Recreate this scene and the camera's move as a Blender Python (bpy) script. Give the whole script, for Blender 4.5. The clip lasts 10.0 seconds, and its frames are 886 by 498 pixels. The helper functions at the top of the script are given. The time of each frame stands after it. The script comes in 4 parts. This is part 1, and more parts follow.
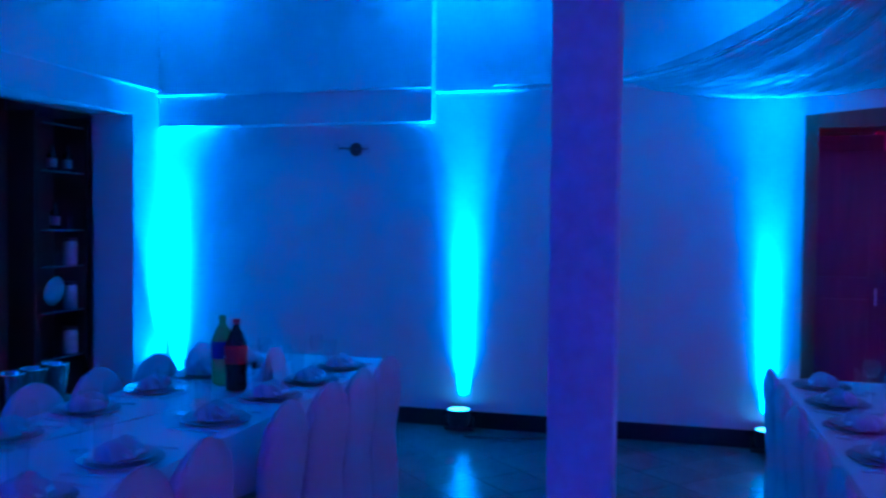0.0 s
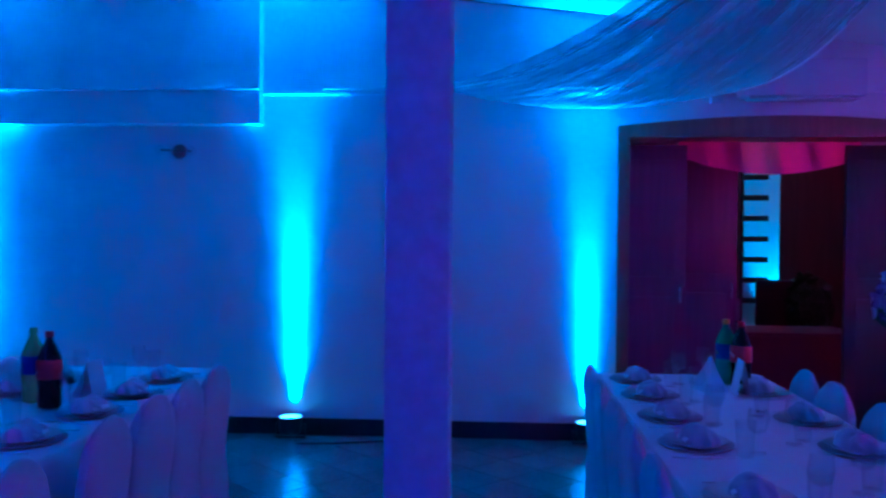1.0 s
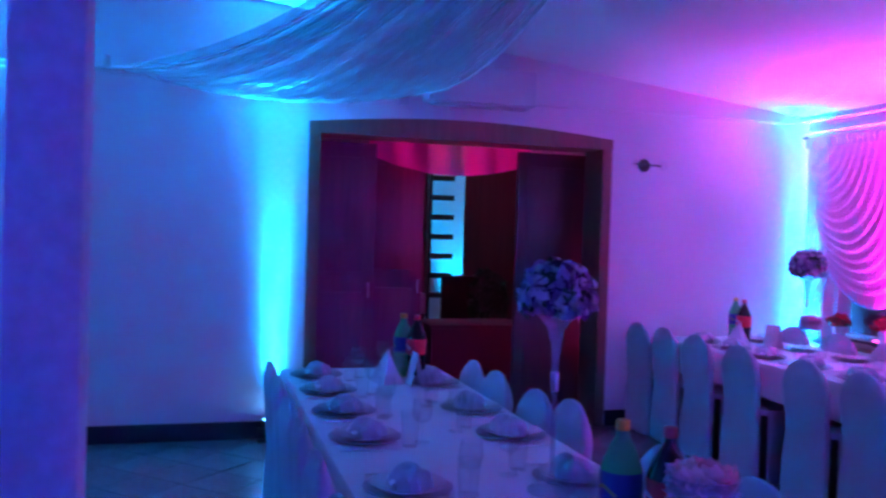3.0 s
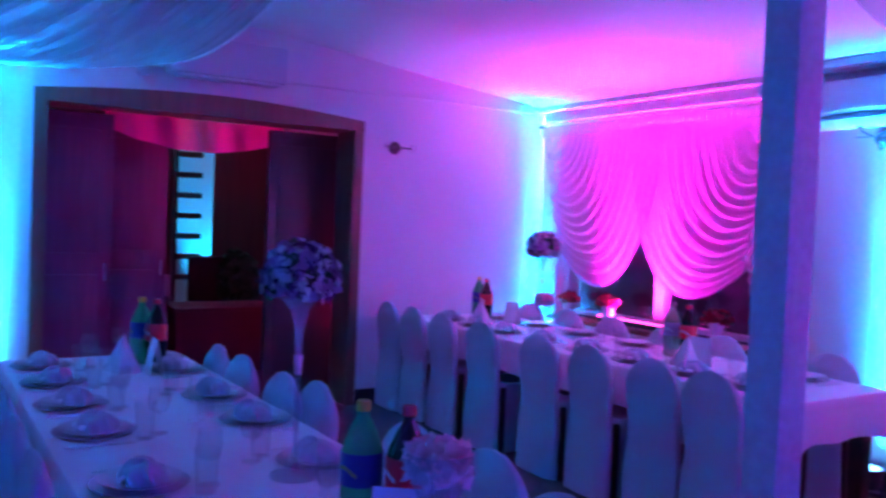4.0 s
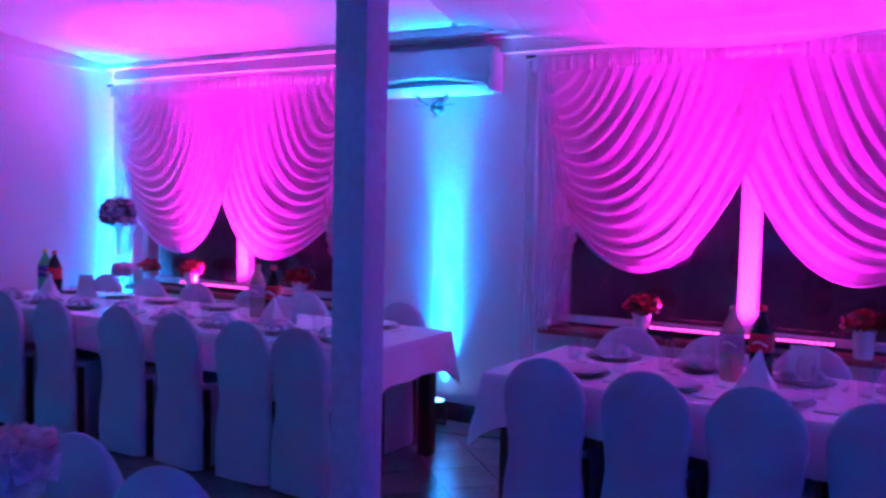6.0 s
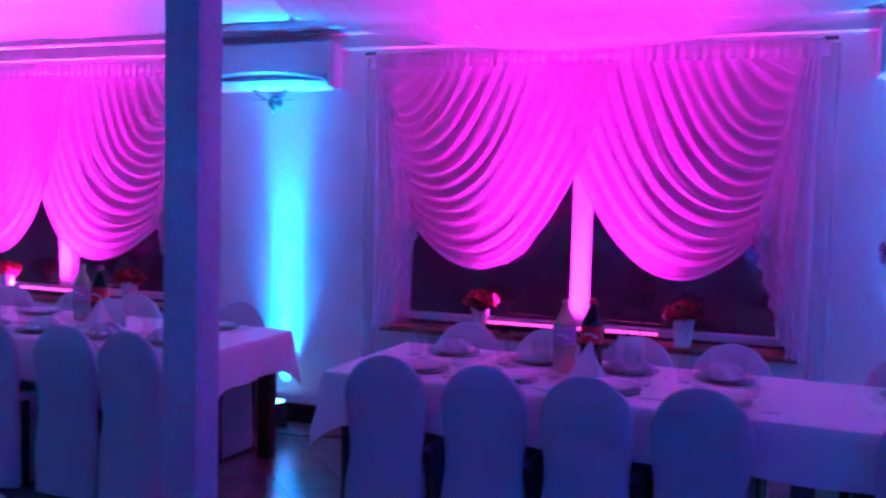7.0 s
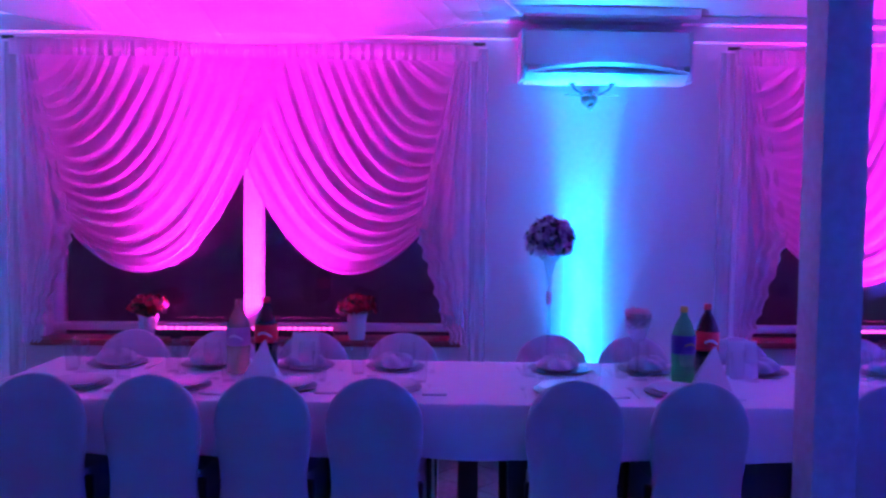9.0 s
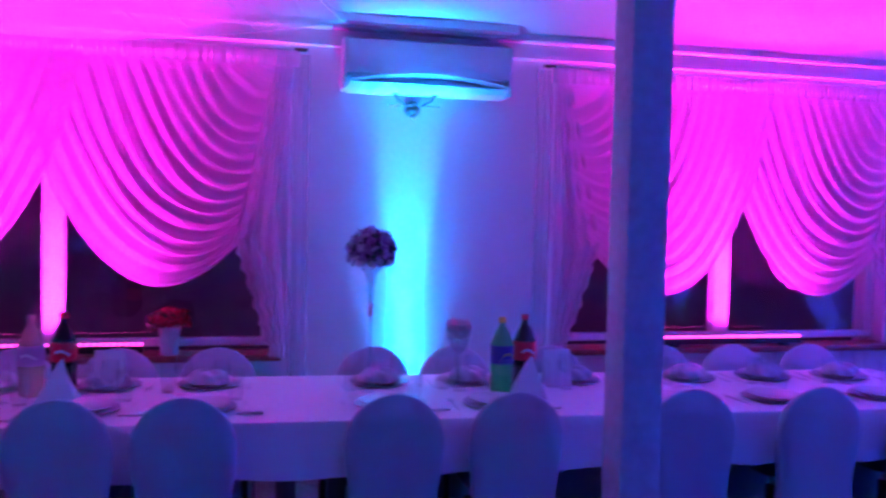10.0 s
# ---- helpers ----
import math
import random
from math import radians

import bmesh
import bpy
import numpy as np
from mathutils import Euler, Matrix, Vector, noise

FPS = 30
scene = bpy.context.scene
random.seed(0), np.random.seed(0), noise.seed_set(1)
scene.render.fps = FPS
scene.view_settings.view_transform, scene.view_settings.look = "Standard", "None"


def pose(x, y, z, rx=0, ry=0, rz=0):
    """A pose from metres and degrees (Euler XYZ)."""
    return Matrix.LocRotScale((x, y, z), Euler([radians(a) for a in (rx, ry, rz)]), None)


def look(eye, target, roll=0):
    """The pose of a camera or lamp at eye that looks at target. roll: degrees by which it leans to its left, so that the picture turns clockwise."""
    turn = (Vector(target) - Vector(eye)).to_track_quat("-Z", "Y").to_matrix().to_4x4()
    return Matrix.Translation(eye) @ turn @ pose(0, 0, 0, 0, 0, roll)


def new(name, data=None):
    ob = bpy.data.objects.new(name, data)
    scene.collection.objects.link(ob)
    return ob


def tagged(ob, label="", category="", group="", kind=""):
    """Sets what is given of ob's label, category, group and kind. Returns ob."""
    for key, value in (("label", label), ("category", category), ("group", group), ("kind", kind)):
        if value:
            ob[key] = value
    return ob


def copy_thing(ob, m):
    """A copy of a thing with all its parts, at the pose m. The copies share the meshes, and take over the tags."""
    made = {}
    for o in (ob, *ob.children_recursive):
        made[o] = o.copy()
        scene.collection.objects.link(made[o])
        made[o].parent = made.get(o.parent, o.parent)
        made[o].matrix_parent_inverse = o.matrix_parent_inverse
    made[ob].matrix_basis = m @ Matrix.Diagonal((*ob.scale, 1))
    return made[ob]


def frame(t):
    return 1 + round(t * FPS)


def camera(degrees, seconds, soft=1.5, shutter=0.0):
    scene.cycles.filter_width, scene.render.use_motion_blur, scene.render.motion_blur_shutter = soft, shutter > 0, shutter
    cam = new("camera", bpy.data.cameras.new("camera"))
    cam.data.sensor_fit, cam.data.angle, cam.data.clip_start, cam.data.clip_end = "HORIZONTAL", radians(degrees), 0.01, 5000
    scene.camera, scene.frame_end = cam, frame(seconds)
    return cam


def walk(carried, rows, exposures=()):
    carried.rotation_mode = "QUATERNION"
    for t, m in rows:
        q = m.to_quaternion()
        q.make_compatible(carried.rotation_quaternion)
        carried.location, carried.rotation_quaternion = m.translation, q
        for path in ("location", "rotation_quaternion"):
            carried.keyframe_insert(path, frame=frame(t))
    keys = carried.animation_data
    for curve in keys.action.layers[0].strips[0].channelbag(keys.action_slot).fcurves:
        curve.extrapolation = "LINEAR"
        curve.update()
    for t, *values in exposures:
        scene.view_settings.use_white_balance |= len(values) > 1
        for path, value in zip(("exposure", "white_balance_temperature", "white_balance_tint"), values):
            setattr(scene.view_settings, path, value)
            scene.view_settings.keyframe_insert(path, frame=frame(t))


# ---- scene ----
cam = camera(54.83, 10.0, soft=2.6, shutter=0.4)

# seconds, eye, heading from north (left positive), pitch, lean
PATH = [
    (0.0, 0.064, -0.151, 1.547, 104.99, -1.58, 0.63),
    (0.5, 0.078, -0.152, 1.550, 98.70, -1.35, 0.40),
    (1.0, 0.079, -0.164, 1.552, 93.57, -1.23, 0.41),
    (1.5, 0.069, -0.168, 1.553, 88.51, -1.39, 0.63),
    (2.0, 0.039, -0.133, 1.551, 83.53, -1.45, 0.86),
    (2.2, 0.036, -0.116, 1.551, 81.73, -1.46, 0.90),
    (3.3, 0.025, -0.014, 1.553, 70.06, -1.57, 2.02),
    (3.5, 0.019, -0.002, 1.555, 66.86, -2.00, 2.16),
    (4.0, 0.011, 0.010, 1.554, 57.72, -1.94, 2.37),
    (4.5, -0.009, -0.004, 1.553, 49.96, -2.77, 1.80),
    (5.0, -0.011, 0.006, 1.553, 42.76, -3.28, 1.53),
    (5.5, -0.008, -0.010, 1.551, 35.59, -3.31, 1.48),
    (5.7, -0.005, -0.014, 1.550, 33.20, -3.42, 1.35),
    (6.8, -0.010, -0.004, 1.550, 21.62, -3.34, 1.43),
    (7.0, -0.003, 0.005, 1.549, 19.39, -3.39, 1.47),
    (7.5, 0.000, 0.011, 1.543, 13.34, -3.24, 1.25),
    (8.0, 0.012, 0.023, 1.542, 7.04, -3.45, 1.28),
    (8.5, 0.019, 0.035, 1.545, 1.70, -3.59, 0.85),
    (9.0, 0.028, 0.046, 1.543, -1.90, -3.13, 0.60),
    (9.5, 0.045, 0.074, 1.550, -5.93, -2.67, 0.93),
    (10.0, 0.067, 0.108, 1.558, -13.40, -2.45, 1.29),
]


def eye_pose(x, y, z, heading, pitch, lean):
    h, p = radians(heading), radians(pitch)
    way = Vector((-math.sin(h) * math.cos(p), math.cos(h) * math.cos(p), math.sin(p)))
    return look((x, y, z), Vector((x, y, z)) + way, lean)


EXPO = 0.0
walk(cam, [(t, eye_pose(*row)) for t, *row in PATH],
     [(0.0, EXPO - 0.16, 5100, 2), (1.2, EXPO - 0.18, 5100, 2), (2.2, EXPO + 0.12, 5900, 6), (3.3, EXPO + 0.5, 6500, 10),
      (3.7, EXPO + 0.55, 6500, 10), (4.2, EXPO + 0.4, 6500, 10), (5.0, EXPO + 0.1, 6500, 10), (7.0, EXPO - 0.04, 6500, 10), (10.0, EXPO + 0.06, 6500, 10)])

# ---- light ----
world = bpy.data.worlds.new("night")
world.use_nodes = True
world.node_tree.nodes["Background"].inputs[0].default_value = (0.02, 0.025, 0.06, 1)
world.node_tree.nodes["Background"].inputs[1].default_value = 0.02
scene.world = world

XW, YN, CEIL = -6.30, 5.13, 2.63
SLOPE = 0.117
XE, YS = 5.6, -4.27


def ceil_at(y):
    """Height of the hall's ceiling, which rises gently to the south."""
    return 2.615 + SLOPE * (YN - y)


CYAN, PINK, BLUE = (0.005, 0.268, 1.0), (1.0, 0.012, 0.90), (0.03, 0.055, 1.0)


def spot_light(place, target, colour, watts, angle, radius=0.05):
    lamp = bpy.data.lights.new("wash_beam", "SPOT")
    lamp.color, lamp.energy, lamp.spot_size, lamp.spot_blend, lamp.shadow_soft_size = colour, watts, radians(angle), 1.0, radius
    ob = new("wash_beam", lamp)
    ob.matrix_world = look(place, target)
    return ob


def strip_light(centre, length, colour, watts, toward, spread):
    lamp = bpy.data.lights.new("bar_beam", "AREA")
    lamp.shape, lamp.size, lamp.size_y = "RECTANGLE", length, 0.003
    lamp.color, lamp.energy, lamp.spread = colour, watts, radians(spread)
    ob = new("bar_beam", lamp)
    ob.matrix_world = look(centre, Vector(centre) + Vector(toward))
    return ob


# floor wash lights: place, the way the beam leans, power
WASH_W = [(-6.14, -4.16), (-6.16, -1.68), (-6.16, 0.51)]
WASH_N = [(-2.93, 4.97), (1.035, 4.97)]
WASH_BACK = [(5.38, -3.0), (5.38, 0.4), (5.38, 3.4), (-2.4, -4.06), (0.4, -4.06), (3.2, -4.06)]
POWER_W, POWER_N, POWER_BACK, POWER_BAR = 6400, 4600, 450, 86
WINDOWS = [-4.92, -0.945, 3.21]
# each floor light: a tight core, a softer beam and a wide spill
BEAMS = [(13, 0.80, 0.027), (22, 0.20, 0.036), (36, 0.06, 0.10), (34, 0.02, 0.5), (26, 0.50, -0.08), (84, 0.016, -0.34)]
# those by the windows throw a fuller column
BEAMS_N = [(17, 1.10, 0.022), (28, 0.20, 0.04), (46, 0.09, 0.07), (34, 0.02, 0.5), (84, 0.020, -0.34)]


def floor_beam(x, y, way, watts, beams):
    for angle, share, lean in beams:
        px, py = x + way[0] * 0.075, y + way[1] * 0.075
        spot_light((px, py, 0.175), (px + way[0] * lean, py + way[1] * lean, 1.175), CYAN, watts * share, angle, 0.025)


for x, y in WASH_W:
    floor_beam(x, y, (-1, 0), POWER_W * (0.72 if y > 0 else 1.0), BEAMS)
for x, y in WASH_N:
    floor_beam(x, y, (0, 1), POWER_N, BEAMS_N)
floor_beam(-6.12, 4.94, (-0.7, 0.7), POWER_N, BEAMS_N)
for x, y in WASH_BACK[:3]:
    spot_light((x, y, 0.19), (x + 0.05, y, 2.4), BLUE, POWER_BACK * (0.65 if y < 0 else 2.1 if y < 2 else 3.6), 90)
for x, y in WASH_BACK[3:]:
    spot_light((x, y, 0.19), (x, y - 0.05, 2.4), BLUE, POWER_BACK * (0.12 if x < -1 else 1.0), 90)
for x in WINDOWS:
    # each bar: a focused row of lenses, a softer one and the stray glow at its sides
    strip_light((x - 0.02, 5.085, 0.803), 0.94, PINK, POWER_BAR * (0.76 if x < -4 else 0.64), (0, -0.025, 1), 62)
    strip_light((x - 0.02, 5.065, 0.804), 0.94, PINK, POWER_BAR * (0.42 if x < -4 else 0.21), (0, 0.10 if x < -4 else 0.25, 1), 112)
    strip_light((x - 0.02, 5.075, 0.8035), 0.94, PINK, POWER_BAR * (0.42 if x < 0 else 0.28), (0, 0.25, 1), 132)
# the next room's wash light and bars
# Unseen bar, added only to brighten the red drape and counter.
strip_light((-7.0, 3.52, 0.24), 0.4, (1.0, 0.01, 0.42), 10, (0.02, -0.72, 1), 66)
spot_light((-9.60, 3.00, 0.19), (-9.8, 2.93, 1.7), (0.003, 0.42, 1.0), 480, 44)
strip_light((-9.9, 3.95, 0.24), 0.5, (1.0, 0.01, 0.45), 2.5, (0, -0.05, 1), 80)

# ---- materials ----
def material(name, base, rough=0.6, metal=0.0, vary=0.12, grain=40.0, bump=0.15, big=1.3, coat=0.0, spec=0.5):
    """A surface with colour variation at two scales and fine relief."""
    m = bpy.data.materials.new(name)
    m.use_nodes = True
    n, l = m.node_tree.nodes, m.node_tree.links
    b = n["Principled BSDF"]
    b.inputs["Roughness"].default_value, b.inputs["Metallic"].default_value = rough, metal
    b.inputs["Coat Weight"].default_value, b.inputs["Specular IOR Level"].default_value = coat, spec
    geo = n.new("ShaderNodeTexCoord")
    large, fine = n.new("ShaderNodeTexNoise"), n.new("ShaderNodeTexNoise")
    large.inputs["Scale"].default_value, fine.inputs["Scale"].default_value = big, grain
    large.inputs["Detail"].default_value, fine.inputs["Detail"].default_value = 4, 3
    l.new(geo.outputs["Object"], large.inputs["Vector"])
    l.new(geo.outputs["Object"], fine.inputs["Vector"])
    add = n.new("ShaderNodeMath")
    add.operation = "ADD"
    l.new(large.outputs["Fac"], add.inputs[0])
    l.new(fine.outputs["Fac"], add.inputs[1])
    ramp = n.new("ShaderNodeMapRange")
    ramp.inputs["From Min"].default_value, ramp.inputs["From Max"].default_value = 0.6, 1.4
    ramp.inputs["To Min"].default_value, ramp.inputs["To Max"].default_value = 1 - vary, 1 + vary * 0.5
    l.new(add.outputs[0], ramp.inputs["Value"])
    mul = n.new("ShaderNodeVectorMath")
    mul.operation = "SCALE"
    mul.inputs[0].default_value = base
    l.new(ramp.outputs[0], mul.inputs["Scale"])
    l.new(mul.outputs[0], b.inputs["Base Color"])
    if bump:
        bp = n.new("ShaderNodeBump")
        bp.inputs["Strength"].default_value, bp.inputs["Distance"].default_value = bump, 0.004
        l.new(fine.outputs["Fac"], bp.inputs["Height"])
        l.new(bp.outputs[0], b.inputs["Normal"])
    return m


def wood(name, base, scale=6.0, rough=0.4, stretch=(1, 1, 0.08)):
    m = material(name, base, rough, vary=0.1, bump=0.1)
    n, l = m.node_tree.nodes, m.node_tree.links
    b = n["Principled BSDF"]
    co, mp, wv, mix = n.new("ShaderNodeTexCoord"), n.new("ShaderNodeMapping"), n.new("ShaderNodeTexNoise"), n.new("ShaderNodeMix")
    mp.inputs["Scale"].default_value = stretch
    wv.inputs["Scale"].default_value, wv.inputs["Detail"].default_value, wv.inputs["Distortion"].default_value = scale * 4, 5, 1.2
    mix.data_type = "RGBA"
    mix.inputs["A"].default_value, mix.inputs["B"].default_value = (*[v * 0.55 for v in base], 1), (*[min(1, v * 1.3) for v in base], 1)
    l.new(co.outputs["Object"], mp.inputs["Vector"])
    l.new(mp.outputs[0], wv.inputs["Vector"])
    l.new(wv.outputs["Fac"], mix.inputs["Factor"])
    l.new(mix.outputs["Result"], b.inputs["Base Color"])
    return m


def sheer(name, base, clear, through_light):
    """Thin cloth: some light passes straight, some is scattered through."""
    m = material(name, base, 0.75, vary=0.05, grain=300, bump=0.05)
    n, l = m.node_tree.nodes, m.node_tree.links
    out, b = n["Material Output"], n["Principled BSDF"]
    tr, tl, m1, m2 = n.new("ShaderNodeBsdfTransparent"), n.new("ShaderNodeBsdfTranslucent"), n.new("ShaderNodeMixShader"), n.new("ShaderNodeMixShader")
    tl.inputs[0].default_value = (*base, 1)
    m1.inputs[0].default_value, m2.inputs[0].default_value = through_light, clear
    l.new(b.outputs[0], m1.inputs[1])
    l.new(tl.outputs[0], m1.inputs[2])
    l.new(m1.outputs[0], m2.inputs[1])
    l.new(tr.outputs[0], m2.inputs[2])
    l.new(m2.outputs[0], out.inputs[0])
    return m


def clear_glass(name, tint=(0.95, 0.97, 0.98), clear=0.8, rough=0.03):
    """Thin clear glass: mostly straight through, with a gloss."""
    m = bpy.data.materials.new(name)
    m.use_nodes = True
    n, l = m.node_tree.nodes, m.node_tree.links
    out, b = n["Material Output"], n["Principled BSDF"]
    b.inputs["Base Color"].default_value, b.inputs["Roughness"].default_value = (*tint, 1), rough
    b.inputs["Transmission Weight"].default_value, b.inputs["IOR"].default_value = 0.3, 1.2
    b.inputs["Specular IOR Level"].default_value = 0.9
    tr, mix = n.new("ShaderNodeBsdfTransparent"), n.new("ShaderNodeMixShader")
    tr.inputs[0].default_value = (*tint, 1)
    mix.inputs[0].default_value = clear
    l.new(b.outputs[0], mix.inputs[1])
    l.new(tr.outputs[0], mix.inputs[2])
    l.new(mix.outputs[0], out.inputs[0])
    return m


def thin_glass(name, rough):
    """Thin colourless glass: light goes straight through but for the gloss, which grows at grazing angles."""
    m = bpy.data.materials.new(name)
    m.use_nodes = True
    n, l = m.node_tree.nodes, m.node_tree.links
    n.remove(n["Principled BSDF"])
    gl, tr, mix, lw = n.new("ShaderNodeBsdfGlossy"), n.new("ShaderNodeBsdfTransparent"), n.new("ShaderNodeMixShader"), n.new("ShaderNodeLayerWeight")
    gl.inputs["Roughness"].default_value = rough
    pw, fr = n.new("ShaderNodeMath"), n.new("ShaderNodeMapRange")
    pw.operation, pw.inputs[1].default_value = "POWER", 3.0
    fr.inputs["To Min"].default_value, fr.inputs["To Max"].default_value = 0.04, 0.40
    l.new(lw.outputs["Facing"], pw.inputs[0])
    l.new(pw.outputs[0], fr.inputs["Value"])
    tr.inputs[0].default_value = (0.985, 0.988, 0.99, 1)
    l.new(fr.outputs[0], mix.inputs[0])
    l.new(tr.outputs[0], mix.inputs[1])
    l.new(gl.outputs[0], mix.inputs[2])
    l.new(mix.outputs[0], n["Material Output"].inputs[0])
    return m


def glow(name, colour, strength):
    m = bpy.data.materials.new(name)
    m.use_nodes = True
    b = m.node_tree.nodes["Principled BSDF"]
    b.inputs["Base Color"].default_value = (*[min(1, 0.3 + c) for c in colour], 1)
    b.inputs["Emission Color"].default_value, b.inputs["Emission Strength"].default_value = (*colour, 1), strength
    return m


M_WALL = material("white_plaster", (0.78, 0.78, 0.78), 0.85, vary=0.06, grain=120, bump=0.25)
M_CEIL = material("ceiling_paint", (0.78, 0.78, 0.78), 0.8, vary=0.05, grain=90, bump=0.1)
# White paint tinted blue: the posts' blue light is put into the colour.
M_POST = material("blue_tinted_timber", (0.56, 0.62, 0.69), 0.55, vary=0.22, grain=25, bump=0.25)
M_TILE = material("grey_stone_tile", (0.17, 0.165, 0.16), 0.22, vary=0.35, grain=30, bump=0.05, big=3)
M_GROUT = material("dark_grout", (0.07, 0.07, 0.07), 0.8)
M_SKIRT = material("black_tile_skirting", (0.025, 0.025, 0.028), 0.25, vary=0.3)
M_CLOTH = material("white_satin_cloth", (0.80, 0.80, 0.81), 0.55, vary=0.05, grain=260, bump=0.1)
# Greyed and blued: shade on the turned-away backs is put into this colour.
M_COVER = material("shaded_white_cover", (0.50, 0.51, 0.57), 0.6, vary=0.06, grain=220, bump=0.12)
M_NAPKIN = material("white_paper", (0.80, 0.80, 0.80), 0.8, vary=0.04, grain=200, bump=0.1)
M_CHINA = material("white_china", (0.78, 0.78, 0.77), 0.12, vary=0.03, bump=0.0)
M_CHARGER = material("dark_glass_charger", (0.60, 0.60, 0.64), 0.22, vary=0.12)
M_CUTLERY = material("satin_cutlery", (0.75, 0.75, 0.76), 0.38, metal=0.8, vary=0.1)
M_STEEL = material("polished_steel", (0.65, 0.65, 0.66), 0.2, metal=1.0, vary=0.1)
M_DARK = wood("dark_stained_wood", (0.055, 0.025, 0.015))
M_CASING = wood("brown_door_casing", (0.20, 0.10, 0.06), 5)
M_PANEL = wood("brown_wall_panel", (0.13, 0.05, 0.04), 3)
M_SILL = wood("red_brown_sill", (0.30, 0.07, 0.055), 4, stretch=(0.08, 1, 1))
M_FRAME = material("white_window_plastic", (0.75, 0.75, 0.76), 0.35, vary=0.04, bump=0.02)
# White sheers with rose put into the base, standing in for the pink light.
M_SHEER = sheer("pink_tinted_sheer_curtain", (0.87, 0.62, 0.84), 0.14, 0.72)
M_SHEER2 = sheer("pink_tinted_organza", (0.86, 0.68, 0.82), 0.30, 0.6)
M_DRAPE = sheer("white_ceiling_organza", (0.70, 0.72, 0.76), 0.54, 0.36)
M_NET = sheer("white_net", (0.80, 0.80, 0.84), 0.60, 0.3)
M_DOORRED = wood("mauve_brown_door", (0.17, 0.03, 0.085), 3)
M_PANE = thin_glass("window_glass", 0.0)
M_GLASS = thin_glass("drinking_glass", 0.03)
M_BLACK = material("black_plastic", (0.02, 0.02, 0.02), 0.4, vary=0.2)
M_AC = material("white_appliance_plastic", (0.60, 0.62, 0.66), 0.35, vary=0.03, bump=0.0)
M_VASE = clear_glass("vase_glass", (0.94, 0.95, 0.97), 0.78, 0.05)
M_GREEN = clear_glass("green_bottle_plastic", (0.12, 0.80, 0.30), 0.25, 0.1)
M_YELLOW = clear_glass("yellow_drink", (0.55, 0.70, 0.28), 0.4, 0.1)
M_PALE = clear_glass("pale_drink", (0.82, 0.80, 0.62), 0.55, 0.1)
M_COLA = material("dark_cola", (0.02, 0.008, 0.006), 0.12, vary=0.1, bump=0.0)
M_BLUE = material("blue_label", (0.012, 0.03, 0.20), 0.4, vary=0.1)
M_RED = material("red_label", (0.75, 0.012, 0.03), 0.4, vary=0.1)
M_YCAP = material("yellow_cap", (0.75, 0.55, 0.05), 0.4)
M_REDCAP = material("red_cap", (0.7, 0.02, 0.05), 0.4)
M_POT = material("white_ceramic_pot", (0.75, 0.75, 0.75), 0.35, vary=0.05)
M_REDLEAF = material("red_petals", (0.45, 0.012, 0.03), 0.6, vary=0.4, grain=60)
M_LEAF = material("green_leaves", (0.05, 0.10, 0.03), 0.55, vary=0.4)
M_PETAL = sheer("lilac_petals", (0.48, 0.30, 0.50), 0.0, 0.45)
M_PETALW = sheer("white_petals", (0.85, 0.78, 0.82), 0.0, 0.5)
M_PETALD = material("purple_petals", (0.16, 0.05, 0.18), 0.6, vary=0.4, grain=60)
M_BRONZE = material("dark_bronze", (0.10, 0.08, 0.07), 0.45, metal=0.6, vary=0.2)
M_PINKP = sheer("pink_petals", (0.95, 0.58, 0.66), 0.0, 0.55)
M_LENS = glow("blue_led_lens", (0.12, 0.50, 1.0), 8)
M_BARLENS = glow("pink_led_lens", (1.0, 0.05, 0.50), 5)
# Faint purple emission stands in for reflections and haze in the dark panes.
M_NIGHT = glow("night_haze_glow", (0.010, 0.0015, 0.016), 1.0)
M_NIGHT.node_tree.nodes["Principled BSDF"].inputs["Base Color"].default_value = (0.02, 0.02, 0.025, 1)
M_REDCLOTH = sheer("red_drape", (0.80, 0.06, 0.42), 0.05, 0.4)
M_REDSEAT = material("red_upholstery", (0.26, 0.015, 0.05), 0.7, vary=0.2)
M_DARKSEAT = material("dark_red_upholstery", (0.06, 0.008, 0.015), 0.7, vary=0.2)
M_EDGE = material("polished_glass_edge", (0.55, 0.75, 0.75), 0.15, metal=0.7, vary=0.05)
M_JAR = material("cloudy_jar_glass", (0.30, 0.36, 0.36), 0.25, vary=0.15)
M_MAUVE = material("mauve_wall", (0.35, 0.22, 0.26), 0.8, vary=0.1)

# ---- building helpers ----
def box(bm, x0, y0, z0, x1, y1, z1, bevel=0.0):
    m = Matrix.Translation(((x0 + x1) / 2, (y0 + y1) / 2, (z0 + z1) / 2)) @ Matrix.Diagonal((abs(x1 - x0), abs(y1 - y0), abs(z1 - z0), 1))
    made = bmesh.ops.create_cube(bm, size=1, matrix=m)["verts"]
    if bevel:
        edges = list({e for v in made for e in v.link_edges})
        bmesh.ops.bevel(bm, geom=edges, offset=bevel, segments=2, affect="EDGES", profile=0.6)
    return bm


def wedge(bm, x0, y0, z0, x1, y1):
    """A block from z0 up to the sloping ceiling."""
    n0 = len(bm.verts)
    box(bm, x0, y0, z0, x1, y1, z0 + 1)
    bm.verts.ensure_lookup_table()
    for v in bm.verts[n0:]:
        if v.co.z > z0 + 0.5:
            v.co.z = ceil_at(v.co.y) + 0.02


def boxed(*spec, bevel=0.0):
    return box(bmesh.new(), *spec, bevel=bevel)


